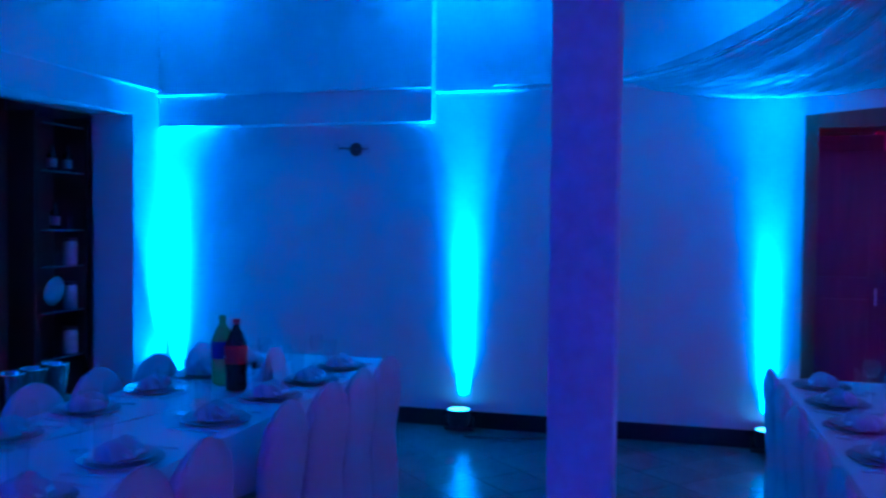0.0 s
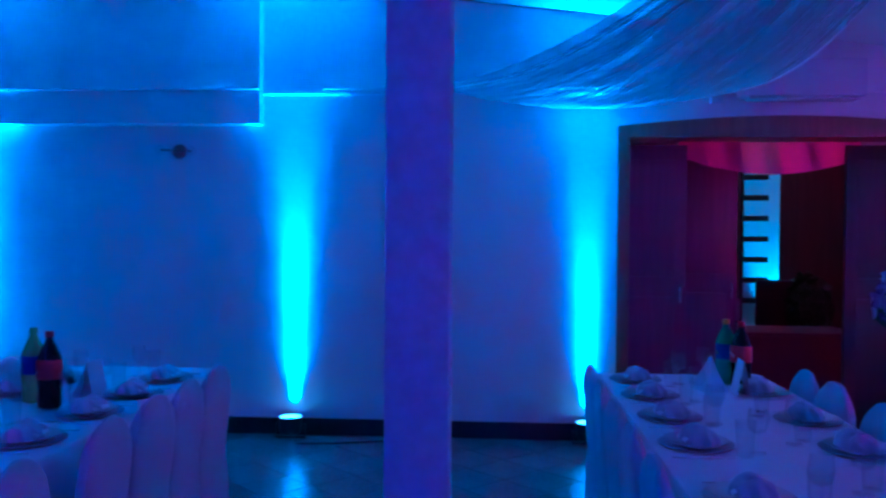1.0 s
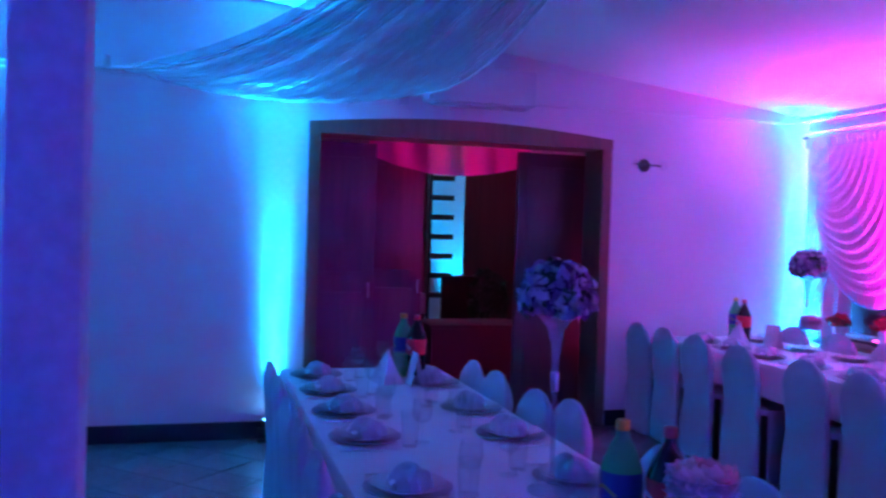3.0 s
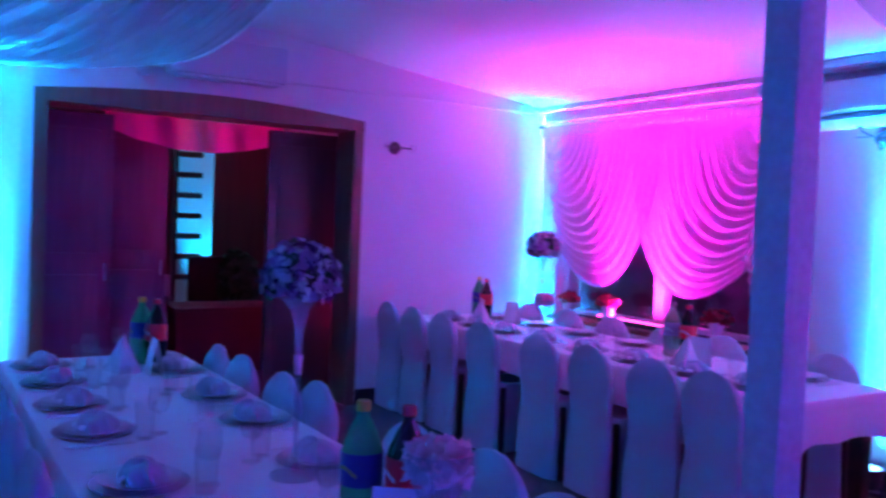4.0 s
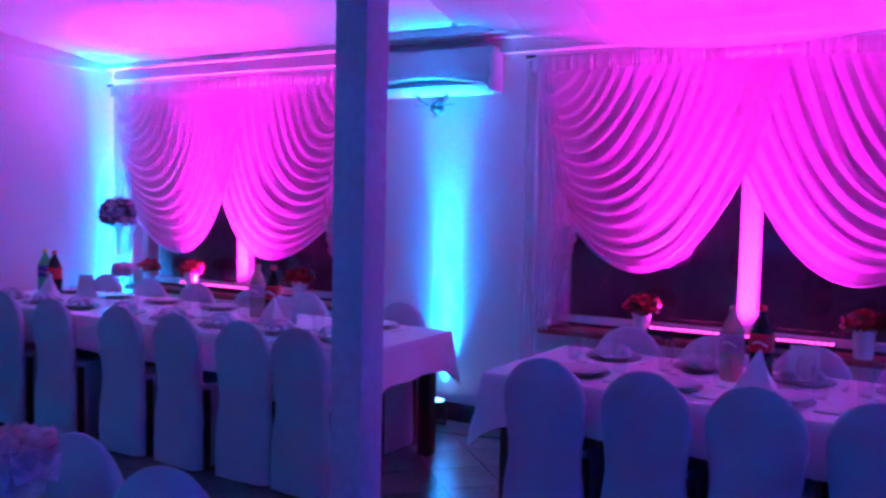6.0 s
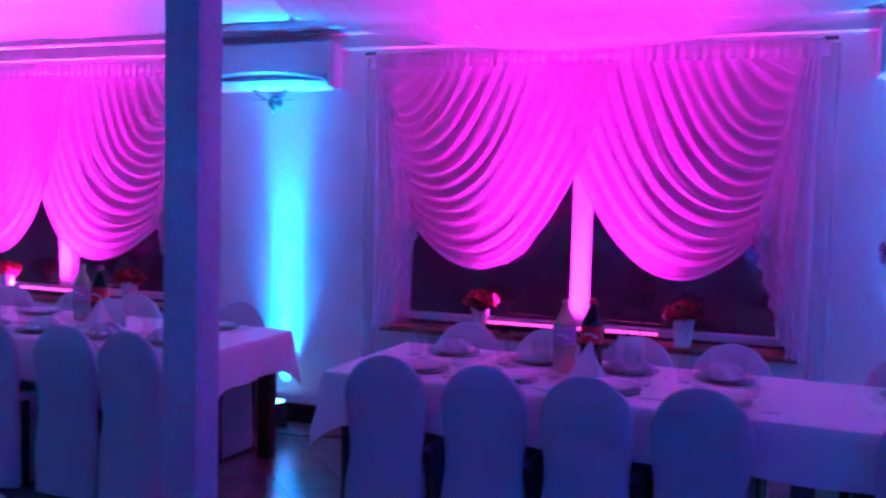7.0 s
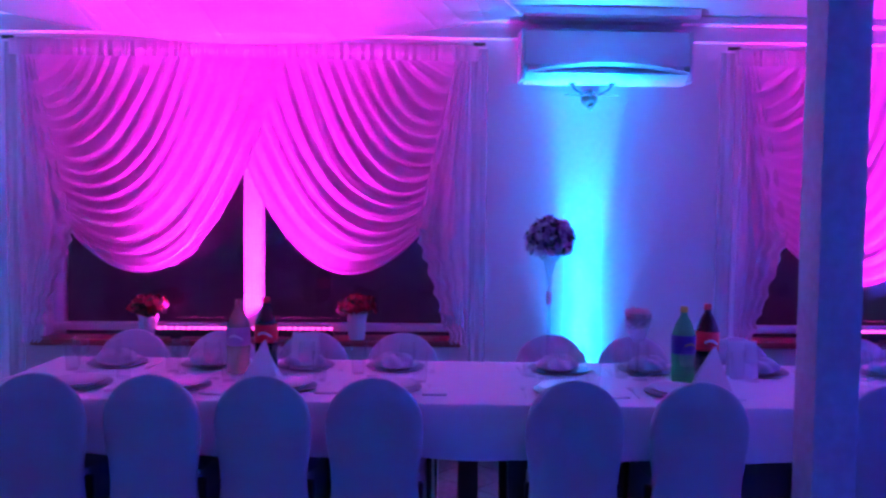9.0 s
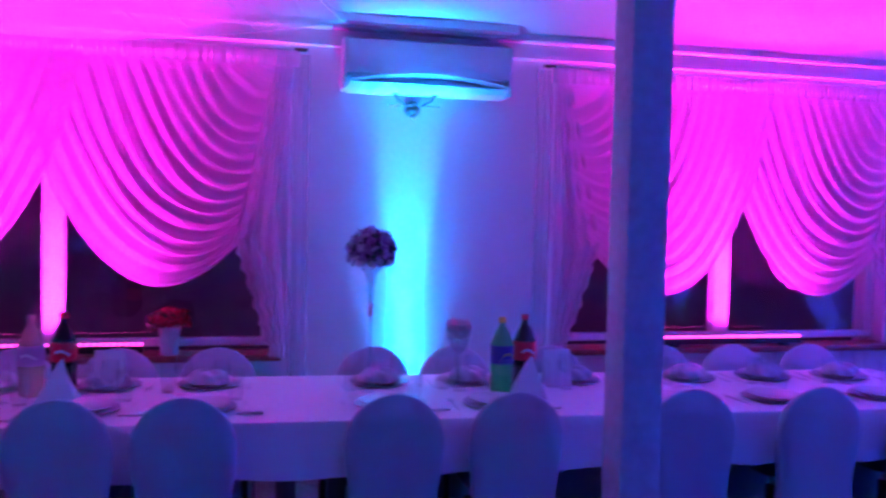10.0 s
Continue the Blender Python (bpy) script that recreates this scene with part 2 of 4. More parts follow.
def lathe(profile, seg=24, bm=None, centre=(0, 0, 0), wobble=None):
    """Turns a list of (radius, height) round the z axis."""
    bm = bm or bmesh.new()
    c = Vector(centre)
    rings = []
    for r, z in profile:
        if r < 1e-5:
            rings.append([bm.verts.new(c + Vector((0, 0, z)))])
        else:
            rings.append([bm.verts.new(c + Vector((r * math.cos(a), r * math.sin(a), z)) * 1.0) for a in (2 * math.pi * k / seg for k in range(seg))])
    for a, b in zip(rings, rings[1:]):
        for k in range(seg):
            j = (k + 1) % seg
            if len(a) == 1 and len(b) > 1:
                bm.faces.new((a[0], b[k], b[j]))
            elif len(b) == 1 and len(a) > 1:
                bm.faces.new((a[k], b[0], a[j]))
            elif len(a) > 1:
                bm.faces.new((a[k], b[k], b[j], a[j]))
    return bm


def tube(points, radius, seg=8, bm=None):
    """A round bar along points; radius is one number or one for each point."""
    bm = bm or bmesh.new()
    pts = [Vector(p) for p in points]
    rad = radius if isinstance(radius, (list, tuple)) else [radius] * len(pts)
    rings = []
    for i, p in enumerate(pts):
        d = (pts[min(i + 1, len(pts) - 1)] - pts[max(i - 1, 0)]).normalized()
        u = d.orthogonal().normalized() if i == 0 else (u - d * u.dot(d)).normalized()
        w = d.cross(u)
        rings.append([bm.verts.new(p + (u * math.cos(a) + w * math.sin(a)) * rad[i]) for a in (2 * math.pi * k / seg for k in range(seg))])
    for a, b in zip(rings, rings[1:]):
        for k in range(seg):
            bm.faces.new((a[k], a[(k + 1) % seg], b[(k + 1) % seg], b[k]))
    bm.faces.new(rings[0][::-1])
    bm.faces.new(rings[-1])
    return bm


def sheet(fn, nu, nv, bm=None, closed=False):
    """A surface fn(u, v) over the unit square."""
    bm = bm or bmesh.new()
    g = [[bm.verts.new(fn(i / nu, j / nv)) for j in range(nv + 1)] for i in range(nu if closed else nu + 1)]
    for i in range(nu):
        a, b = g[i], g[(i + 1) % len(g)]
        for j in range(nv):
            bm.faces.new((a[j], b[j], b[j + 1], a[j + 1]))
    return bm


def mesh_of(name, bm, mat, smooth=True):
    bmesh.ops.recalc_face_normals(bm, faces=bm.faces)
    me = bpy.data.meshes.new(name)
    bm.to_mesh(me)
    bm.free()
    for mt in mat if isinstance(mat, (list, tuple)) else [mat]:
        me.materials.append(mt)
    if smooth:
        me.shade_smooth()
        me.set_sharp_from_angle(angle=radians(38))
    return me


def part(name, bm, mat, parent=None, label="", smooth=True):
    ob = new(name, mesh_of(name, bm, mat, smooth))
    ob.parent = parent
    return tagged(ob, label)


def thing(name, label, category, m=None, group="", kind=""):
    ob = new(name)
    ob.empty_display_size = 0.1
    if m is not None:
        ob.matrix_world = m
    return tagged(ob, label, category, group, kind)


def setting(name, bm, mat, label="", category="", smooth=False):
    return tagged(part(name, bm, mat, None, "", smooth), label, category, kind="structure")


rng = random.Random(7)

# ---- the hall's shell ----
T = 0.3
DOOR_Y0, DOOR_Y1, DOOR_Z = 0.81, 3.09, 2.25
SILL_Z, HEAD_Z, HALF = 0.75, 2.42, 1.20

floor = setting("floor", boxed(-11.2, -7.0, -0.12, XE + T, YN + T, -0.006), M_GROUT, "dark grey stone tiled floor laid diagonally", "floor")

bm = bmesh.new()
wedge(bm, XW - T, YS - 2.2, 0, XW, DOOR_Y0)
wedge(bm, XW - T, DOOR_Y1, 0, XW, YN + T)
wedge(bm, XW - T, DOOR_Y0, DOOR_Z, XW, DOOR_Y1)
setting("wall_west", bm, M_WALL, "white plastered wall with a wide doorway", "wall")

bm = bmesh.new()
edges = [XW] + [c + s * HALF for c in WINDOWS for s in (-1, 1)] + [XE]
for k in range(0, len(edges), 2):
    box(bm, edges[k], YN, 0, edges[k + 1], YN + T, CEIL)
for c in WINDOWS:
    box(bm, c - HALF, YN, 0, c + HALF, YN + T, SILL_Z - 0.06)
    box(bm, c - HALF, YN, HEAD_Z, c + HALF, YN + T, CEIL)
setting("wall_north", bm, M_WALL, "white plastered wall with three wide windows", "wall")
bm = bmesh.new()
wedge(bm, XE, YS, 0, XE + T, YN + T)
setting("wall_east", bm, M_WALL, "white plastered wall", "wall")
# south wall with the bar niche
NX0, NX1, NZ = -5.835, -3.3, 2.395
bm = bmesh.new()
wedge(bm, XW, YS - 0.37, 0, NX0, YS)
wedge(bm, NX1, YS - 0.37, 0, XE, YS)
wedge(bm, NX0, YS - 0.37, NZ, NX1, YS)
setting("wall_south", bm, M_WALL, "white plastered wall with an opening to a bar niche", "wall")
bm = bmesh.new()
box(bm, XW, -6.0, 0, NX1 + 0.4, -5.9, CEIL)
box(bm, NX1 + 0.1, -5.9, 0, NX1 + 0.2, YS - 0.37, CEIL)
setting("wall_niche", bm, M_PANEL, "dark brown panelled wall of the bar niche", "wall")
bm = bmesh.new()
box(bm, XW - 0.02, YS - 0.39, 0, XE + T, YN + T, 0.12)
for v in bm.verts:
    v.co.z += ceil_at(v.co.y)
setting("ceiling", bm, M_CEIL, "white painted ceiling sloping gently", "ceiling")
bm = bmesh.new()
box(bm, -11.2, -2.0, CEIL, XW - T, 6.0, CEIL + 0.12)
box(bm, XW, -6.2, CEIL, NX1 + 0.4, YS - 0.37, CEIL + 0.12)
setting("ceiling_next_rooms", bm, M_CEIL, "white painted ceiling", "ceiling")

# duct box under the ceiling, skirtings, cornice
bm = bmesh.new()
wedge(bm, XW, YS + 0.002, 2.336, XW + 0.12, -1.925)
setting("trim_bulkhead", bm, M_WALL, "white boxed-in bulkhead on the upper wall", "bulkhead")
bm = bmesh.new()
box(bm, XW + 0.12, YS, 2.585, XW + 0.145, -1.925, 2.61, bevel=0.004)
box(bm, XW, -1.925, 2.565, XW + 0.03, 4.9, 2.59, bevel=0.004)
box(bm, XW, YS, 2.62, XE, YS + 0.025, 2.645, bevel=0.004)
setting("trim_wall_moulding", bm, M_WALL, "thin white moulding along the walls", "moulding")
bm = bmesh.new()
for y0, y1 in ((YS, DOOR_Y0 - 0.1), (DOOR_Y1 + 0.1, YN)):
    box(bm, XW, y0, 0, XW + 0.018, y1, 0.125, bevel=0.003)
setting("baseboard_west", bm, M_SKIRT, "black tile skirting", "skirting")
setting("baseboard_north", boxed(XW + 0.02, YN - 0.018, 0, XE, YN, 0.125, bevel=0.003), M_SKIRT, "black tile skirting", "skirting")
bm = bmesh.new()
for y0, z0, z1 in ((0.06, 2.50, CEIL - 0.001), (0.15, 2.59, CEIL - 0.001)):
    box(bm, XW, YN - y0, z0, XE, YN, z1, bevel=0.005)
setting("trim_cornice", bm, M_WALL, "white stepped cornice above the windows", "cornice")
bm = bmesh.new()
box(bm, XW, -1.47, 2.60, XW + 0.05, 1.5, 2.625, bevel=0.004)
setting("trim_cable_duct", bm, M_WALL, "white plastic cable duct", "cable duct")
bm = bmesh.new()
for c in (-2.95, 1.08):
    box(bm, c - 0.55, YN - 0.27, 2.60, c + 0.55, YN - 0.20, CEIL + 0.02, bevel=0.006)
setting("trim_pier_heads", bm, M_WALL, "white boxed heads of the window piers", "cornice")

t = thing("air_conditioner", "white wall air conditioner high above the doorway", "air conditioner", pose(XW, 2.0, 2.50), "air conditioners")
part("body", boxed(0, -0.43, 0.02, 0.20, 0.43, 0.29, bevel=0.025), M_AC, t)
part("outlet_flap", boxed(0.06, -0.38, 0.0, 0.19, 0.38, 0.02, bevel=0.005), M_AC, t)
part("pipe_end", boxed(0, -0.62, -0.01, 0.06, -0.54, 0.10, bevel=0.01), M_AC, t, "small white pipe cover")

# floor tiles laid diagonally
side = 0.33
bm = boxed(-side / 2 + 0.003, -side / 2 + 0.003, -0.006, side / 2 - 0.003, side / 2 - 0.003, 0.0)
tile_mesh = mesh_of("tile", bm, M_TILE, smooth=False)

# posts
for x, y in ((-1.955, -0.346), (-1.985, 2.755), (1.418, 2.85)):
    post = thing("square_post", "slim white painted timber post, floor to ceiling", "post", pose(x, y, 0), "posts")
    post["kind"] = "structure"
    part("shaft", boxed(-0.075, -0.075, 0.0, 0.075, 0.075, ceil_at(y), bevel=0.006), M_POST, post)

# door casing with a shallow arched head
casing = thing("door_casing", "brown wooden door casing with a shallow arched head", "door frame", pose(XW, (DOOR_Y0 + DOOR_Y1) / 2, 0), kind="structure")
hw = (DOOR_Y1 - DOOR_Y0) / 2
for s in (-1, 1):
    part("jamb", boxed(-0.30, s * (hw - 0.001), 0, 0.03, s * (hw + 0.085), DOOR_Z + 0.08, bevel=0.006), M_CASING, casing)
bm = bmesh.new()
n = 24
top = lambda u: DOOR_Z + 0.08 + 0.075 * math.sin(math.pi * u)
prof = [(-hw - 0.085 + (2 * hw + 0.17) * k / n) for k in range(n + 1)]
vs = []
for k, y in enumerate(prof):
    vs.append([bm.verts.new((x, y, z)) for x, z in ((0.034, DOOR_Z - 0.002), (0.034, top(k / n)), (-0.31, top(k / n)), (-0.31, DOOR_Z - 0.002))])
for a, b in zip(vs, vs[1:]):
    for k in range(4):
        bm.faces.new((a[k], a[(k + 1) % 4], b[(k + 1) % 4], b[k]))
bm.faces.new(vs[0])
bm.faces.new(vs[-1][::-1])
part("arched_head", bm, M_CASING, casing)


# ---- windows ----
def window(c, name):
    w = thing(name, "wide white window with two dark night panes", "window", pose(c, YN, 0), kind="structure")
    f = bmesh.new()
    y0, y1 = 0.11, 0.18
    box(f, -HALF, y0, SILL_Z, HALF, y1, SILL_Z + 0.045, bevel=0.006)
    box(f, -HALF, y0, HEAD_Z - 0.07, HALF, y1, HEAD_Z, bevel=0.006)
    for s in (-1, 1):
        box(f, s * HALF, y0, SILL_Z + 0.045, s * (HALF - 0.06), y1, HEAD_Z - 0.07, bevel=0.006)
    part("window_frame", f, M_FRAME, w)
    part("mullion", boxed(-0.055, y0 - 0.015, SILL_Z + 0.045, 0.055, y1, HEAD_Z - 0.07, bevel=0.008), M_FRAME, w)
    for s in (-1, 1):
        p = part("pane", boxed(s * 0.055, 0.14, SILL_Z + 0.045, s * (HALF - 0.06), 0.146, HEAD_Z - 0.07), M_PANE, w, smooth=False)
        p.visible_shadow = False
    part("window_sill", boxed(-HALF - 0.05, -0.11, SILL_Z - 0.06, HALF + 0.05, 0.11, SILL_Z - 0.02, bevel=0.012), M_SILL, w, "glossy red-brown sill board")
    return w


for k, c in enumerate(WINDOWS):
    window(c, "window_%d" % (k + 1))
setting("backdrop", boxed(-14, YN + 6, -1, 14, YN + 6.2, 5), M_NIGHT, "dark night outside the windows, with a faint purple glow put in", "night")
setting("ground", boxed(-14, YN + T, -0.5, 14, YN + 6, -0.3), M_NIGHT, "dark ground outside at night, with the same faint glow put in", "ground")


# ---- curtains ----
def swag_point(side, z_side, low, v_end, mid, u, v):
    """A point of one half of a crossed swag: u from the outer gathers to the heading, v from the top corner to the hem."""
    vv = v if v < 1 else 1 + (v - 1) * 0.8
    p0 = Vector((-1.27 + 0.27 * vv * vv, 2.37 - (2.37 - z_side) * vv))
    p2 = Vector((-1.17 + (1.17 + v_end) * min(1.0, vv), 2.37))
    p1 = Vector((-1.22 + (1.22 + mid) * vv, 2.37 - (2.37 - low) * vv))
    q = p0 * (1 - u) ** 2 + p1 * 2 * u * (1 - u) + p2 * u * u
    key = side * 3.1 + z_side * 7
    drift = 4.2 * noise.noise(Vector((u * 1.3, v * 3.2, key))) + 1.4 * noise.noise(Vector((u * 3.0, v * 8.0, key + 5)))
    ph = 2 * math.pi * 16 * v + 0.8 * math.sin(3 * u + v * 5) + drift
    # soft rounded ridges, and finer crimps that die out on some ridges
    ridge = 0.35 + 0.65 * math.cos(ph) - 0.35 * abs(math.sin(ph / 2))
    crimp = math.sin(2.6 * ph + 1.0 + drift) * max(0.0, 0.35 + noise.noise(Vector((u * 2.0, v * 6.0, key + 11))))
    fall = 0.30 + 0.70 * math.sin(math.pi * min(1, max(0, u * 0.9 + 0.05)))
    amp = 0.0038 * (1 + 0.9 * noise.noise(Vector((u * 2.0, v * 7.0, key + 8)))) * fall
    belly = 0.035 * math.sin(math.pi * u) * v
    y = -0.100 - belly - amp * (ridge + 0.45 * crimp + 0.9 * noise.noise(Vector((u * 1.6, v * 11.0, key + 21)))) - (0.016 if side < 0 else 0.0)
    return Vector((-side * q.x, y, q.y + 0.006 * math.cos(ph) * math.sin(math.pi * u)))


def swag(side, z_side=1.36, low=0.58, v_end=0.23, mid=-0.315):
    return sheet(lambda u, v: swag_point(side, z_side, low, v_end, mid, u, v), 48, 200)


def hem_lining(side, z_side=1.36, low=0.58, v_end=0.23, mid=-0.315):
    """The loose edge of the under layer that shows below the inner half of a hem."""

    def fn(u, v):
        uu = 0.42 + 0.44 * u
        p = swag_point(side, z_side, low, v_end, mid, uu, 1.0)
        drop = 0.085 * math.sin(math.pi * u) * (0.35 + 0.65 * v) + 0.008 * math.sin(u * 22) * v
        return Vector((p.x + side * 0.05 * v * math.sin(math.pi * u), p.y + 0.035, p.z - drop * v))

    return sheet(fn, 40, 8)


def hem_piping(side, z_side=1.36, low=0.58, v_end=0.23, mid=-0.315):
    return tube([swag_point(side, z_side, low, v_end, mid, k / 40, 1.0) for k in range(36)], 0.008, 6)


def tail(side):
    """The pleated side panel that hangs to the sill beside the swag, its inner edge frilled."""

    def fn(u, v):
        z = 2.43 - v * (2.43 - 0.71)
        inner = 1.22 - 0.24 * max(0.0, 1 - (z - 1.36) / 1.1 if z > 1.36 else 1 - (1.36 - z) / 0.75)
        if z < 1.45:
            inner += 0.022 * (abs(math.sin(z * 34 + 0.7 * math.sin(z * 9))) - 0.5) + 0.008 * noise.noise(Vector((z * 30, side, 1)))
        x = inner + u * (1.29 - inner)
        y = -0.118 - 0.009 * math.sin(2 * math.pi * 4 * u + 0.6 * math.sin(v * 4)) - 0.012 * (1 - u) * math.sin(z * 34)
        return Vector((side * x, y, z))

    return sheet(fn, 60, 150)


def curtain(c, under, **kw):
    t = thing("swag_curtain", "white sheer curtain in two crossed gathered swags", "curtain", pose(c, YN, 0), "window curtains")
    for side in (-1, 1):
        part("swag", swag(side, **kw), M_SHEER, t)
        part("hem", hem_piping(side, **kw), M_SHEER, t, "narrow stitched hem")
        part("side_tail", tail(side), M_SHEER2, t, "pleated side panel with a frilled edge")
        part("side_panel", sheet(lambda u, v: Vector((side * (1.295 + 0.095 * u), -0.055 - 0.003 * math.sin(2 * math.pi * 2 * u + 0.5 * math.sin(5 * v)), 2.44 - 2.0 * v)), 40, 20), M_NET, t, "straight white net panel")
    part("hem_lining", hem_lining(under, **kw), M_SHEER2, t, "loose sheer under layer")
    part("heading", sheet(lambda u, v: Vector((-1.33 + 2.66 * u, -0.128 - 0.004 * math.sin(u * 2 * math.pi * 44) - 0.002 * math.sin(u * 401), 2.355 + 0.09 * v)), 420, 2), M_SHEER2, t, "gathered heading tape")
    part("rail", tube([(-1.32, -0.12, 2.452), (1.32, -0.12, 2.452)], 0.008), M_FRAME, t, "thin white curtain rail")
    for x in (-1.335, 1.335):
        part("rail_end", tube([(x - 0.035, -0.12, 2.452), (x + 0.035, -0.12, 2.452)], 0.011, 10), M_BRONZE, t, "dark end knob of the rail")
    return t


curtain(WINDOWS[0], 1, z_side=1.30, low=0.46, v_end=0.20, mid=-0.04)
curtain(WINDOWS[1], -1)
curtain(WINDOWS[2], 1, z_side=1.32, low=0.5, mid=-0.25)


# ---- lamps ----
def wash_light(x, y, yaw=0.0):
    t = thing("floor_wash_light", "small black round LED wash light glowing blue on the floor", "stage light", pose(x, y, 0, 0, 0, yaw), "floor wash lights")
    can = part("can", lathe([(0, 0.045), (0.075, 0.045), (0.085, 0.06), (0.09, 0.15), (0.095, 0.165), (0.083, 0.167), (0.08, 0.158), (0, 0.158)]), M_BLACK, t)
    part("lens", lathe([(0.078, 0.1585), (0.078, 0.163), (0, 0.166)], 20), M_LENS, can, "glowing blue-white lens")
    part("bracket", tube([(-0.105, 0, 0.11), (-0.105, 0, 0.012), (0.105, 0, 0.012), (0.105, 0, 0.11)], 0.011, 6), M_BLACK, t)
    part("cable", tube([(0.02, -0.08, 0.07), (0.1, -0.2, 0.012), (0.35, -0.16, 0.010), (0.8, -0.02, 0.010)], 0.006, 6), M_BLACK, t)


for x, y in WASH_W:
    wash_light(x, y, 90)
for x, y in WASH_N:
    wash_light(x, y, 0)
wash_light(-6.12, 4.94, 45)
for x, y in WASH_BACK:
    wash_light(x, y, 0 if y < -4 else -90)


def led_bar(c):
    t = thing("led_bar", "slim LED bar glowing pink on the window sill", "stage light", pose(c - 0.02, 5.072, SILL_Z - 0.005), "LED bars")
    for x in (-0.4, 0.4):
        part("foot", boxed(x - 0.03, -0.025, -0.015, x + 0.03, 0.025, 0.004, bevel=0.003), M_BLACK, t)
    part("housing", boxed(-0.52, -0.03, 0.0, 0.52, 0.03, 0.042, bevel=0.006), M_BLACK, t)
    part("back_ridge", boxed(-0.52, -0.010, 0.042, 0.52, 0.03, 0.049, bevel=0.002), M_BLACK, t)
    for k in range(30):
        part("lens", boxed(-0.505 + k * 0.0343, -0.026, 0.042, -0.482 + k * 0.0343, -0.010, 0.055, bevel=0.003), M_BARLENS, t)


for c in WINDOWS:
    led_bar(c)


def ac_unit(c):
    t = thing("air_conditioner", "white wall air conditioner with its curved outlet flap open", "air conditioner", pose(c, YN, 2.235), "air conditioners")
    # rounded front: depth and height down the profile
    prof = [(0.0, 0.31), (0.14, 0.31), (0.175, 0.295), (0.19, 0.25), (0.192, 0.115), (0.185, 0.10), (0.0, 0.10)]
    bm = bmesh.new()
    ends = [[bm.verts.new((x, -d, z)) for d, z in prof] for x in (-0.475, 0.475)]
    for k in range(len(prof)):
        j = (k + 1) % len(prof)
        bm.faces.new((ends[0][k], ends[0][j], ends[1][j], ends[1][k]))
    bm.faces.new(ends[0][::-1])
    bm.faces.new(ends[1])
    part("body", bm, M_AC, t)
    for s in (-1, 1):
        part("end_cap", boxed(s * 0.476, -0.188, 0.012, s * 0.496, 0.0, 0.302, bevel=0.018), M_AC, t)
    part("outlet", boxed(-0.45, -0.165, 0.048, 0.45, 0.0, 0.10), M_AC, t, "recessed air outlet")

    def pan(u, v):
        a = math.pi * (0.05 + 0.45 * v)
        return Vector((-0.47 + 0.94 * u, -0.20 * math.sin(a) ** 0.7, 0.05 - 0.05 * (1 - v) ** 1.5 if v < 1 else 0.05))

    part("bottom_pan", sheet(pan, 4, 10), M_AC, t, "rounded white underside")

    def flap(u, v):
        bow = 1 - (2 * u - 1) ** 2
        return Vector((-0.465 + 0.93 * u, -0.165 - 0.075 * v - 0.035 * bow * v, 0.045 + 0.045 * bow + 0.012 * v))

    lip = sheet(flap, 36, 6)
    bmesh.ops.solidify(lip, geom=lip.faces[:], thickness=0.008)
    part("flap", lip, M_AC, t, "curved white outlet flap standing open")


for c in (-3.03, 1.12):
    ac_unit(c)


def sconce(m, group, arms, metal=M_STEEL):
    t = thing("wall_lamp", "small metal wall lamp with glass shades, switched off", "wall lamp", m, group)
    part("plate", lathe([(0, 0.0), (0.055, 0.0), (0.05, 0.018), (0.02, 0.03), (0, 0.032)], 18), metal, t)
    for a in arms:
        r = radians(a)
        e = Vector((0.12 * math.cos(r), 0.12 * math.sin(r), 0.07))
        arm = part("arm", tube([(0, 0, 0.02), (e.x * 0.5, e.y * 0.5, 0.085), e], 0.007, 6), metal, t)
        part("shade", lathe([(0.012, 0.0), (0.03, 0.012), (0.036, 0.045), (0.028, 0.07), (0.025, 0.07), (0.031, 0.045), (0.0, 0.014)], 14, centre=e - Vector((0, 0, 0.02))), M_GLASS, arm, "small glass shade")


for y in (-2.575, 3.475):
    sconce(pose(XW, y, 2.14, 0, 90, 0), "wall lamps", (88, 268), M_BRONZE)
for c in (-3.03, 1.055):
    spots = thing("wall_lamp", "bronze wall lamp with cross bar and small spot heads, unlit", "wall lamp", pose(c, YN, 2.165), "wall lamps")
    part("hub", lathe([(0, 0), (0.048, 0), (0.052, 0.012), (0.04, 0.05), (0.018, 0.07), (0, 0.072)], 18), M_BRONZE, spots).matrix_local = pose(0, 0, 0, 90, 0, 0)
    part("cross_bar", tube([(-0.16, -0.06, 0.015), (0.16, -0.06, 0.015)], 0.006, 8), M_STEEL, spots, "thin steel cross bar")
    for s in (-1, 1):
        arm = part("arm", tube([(s * 0.04, -0.06, 0.015), (s * 0.10, -0.075, 0.045), (s * 0.118, -0.08, 0.075)], 0.006, 6), M_BRONZE, spots)
        part("spot_head", lathe([(0, 0.0), (0.018, 0.0), (0.026, 0.018), (0.024, 0.04), (0.0, 0.044)], 14, centre=(s * 0.118, -0.08, 0.072)), M_BRONZE, arm, "small dark spot head")
    part("finial", lathe([(0, -0.075), (0.012, -0.068), (0.018, -0.055), (0.008, -0.04), (0, -0.04)], 12, centre=(0, -0.045, 0)), M_STEEL, spots, "bright metal finial")


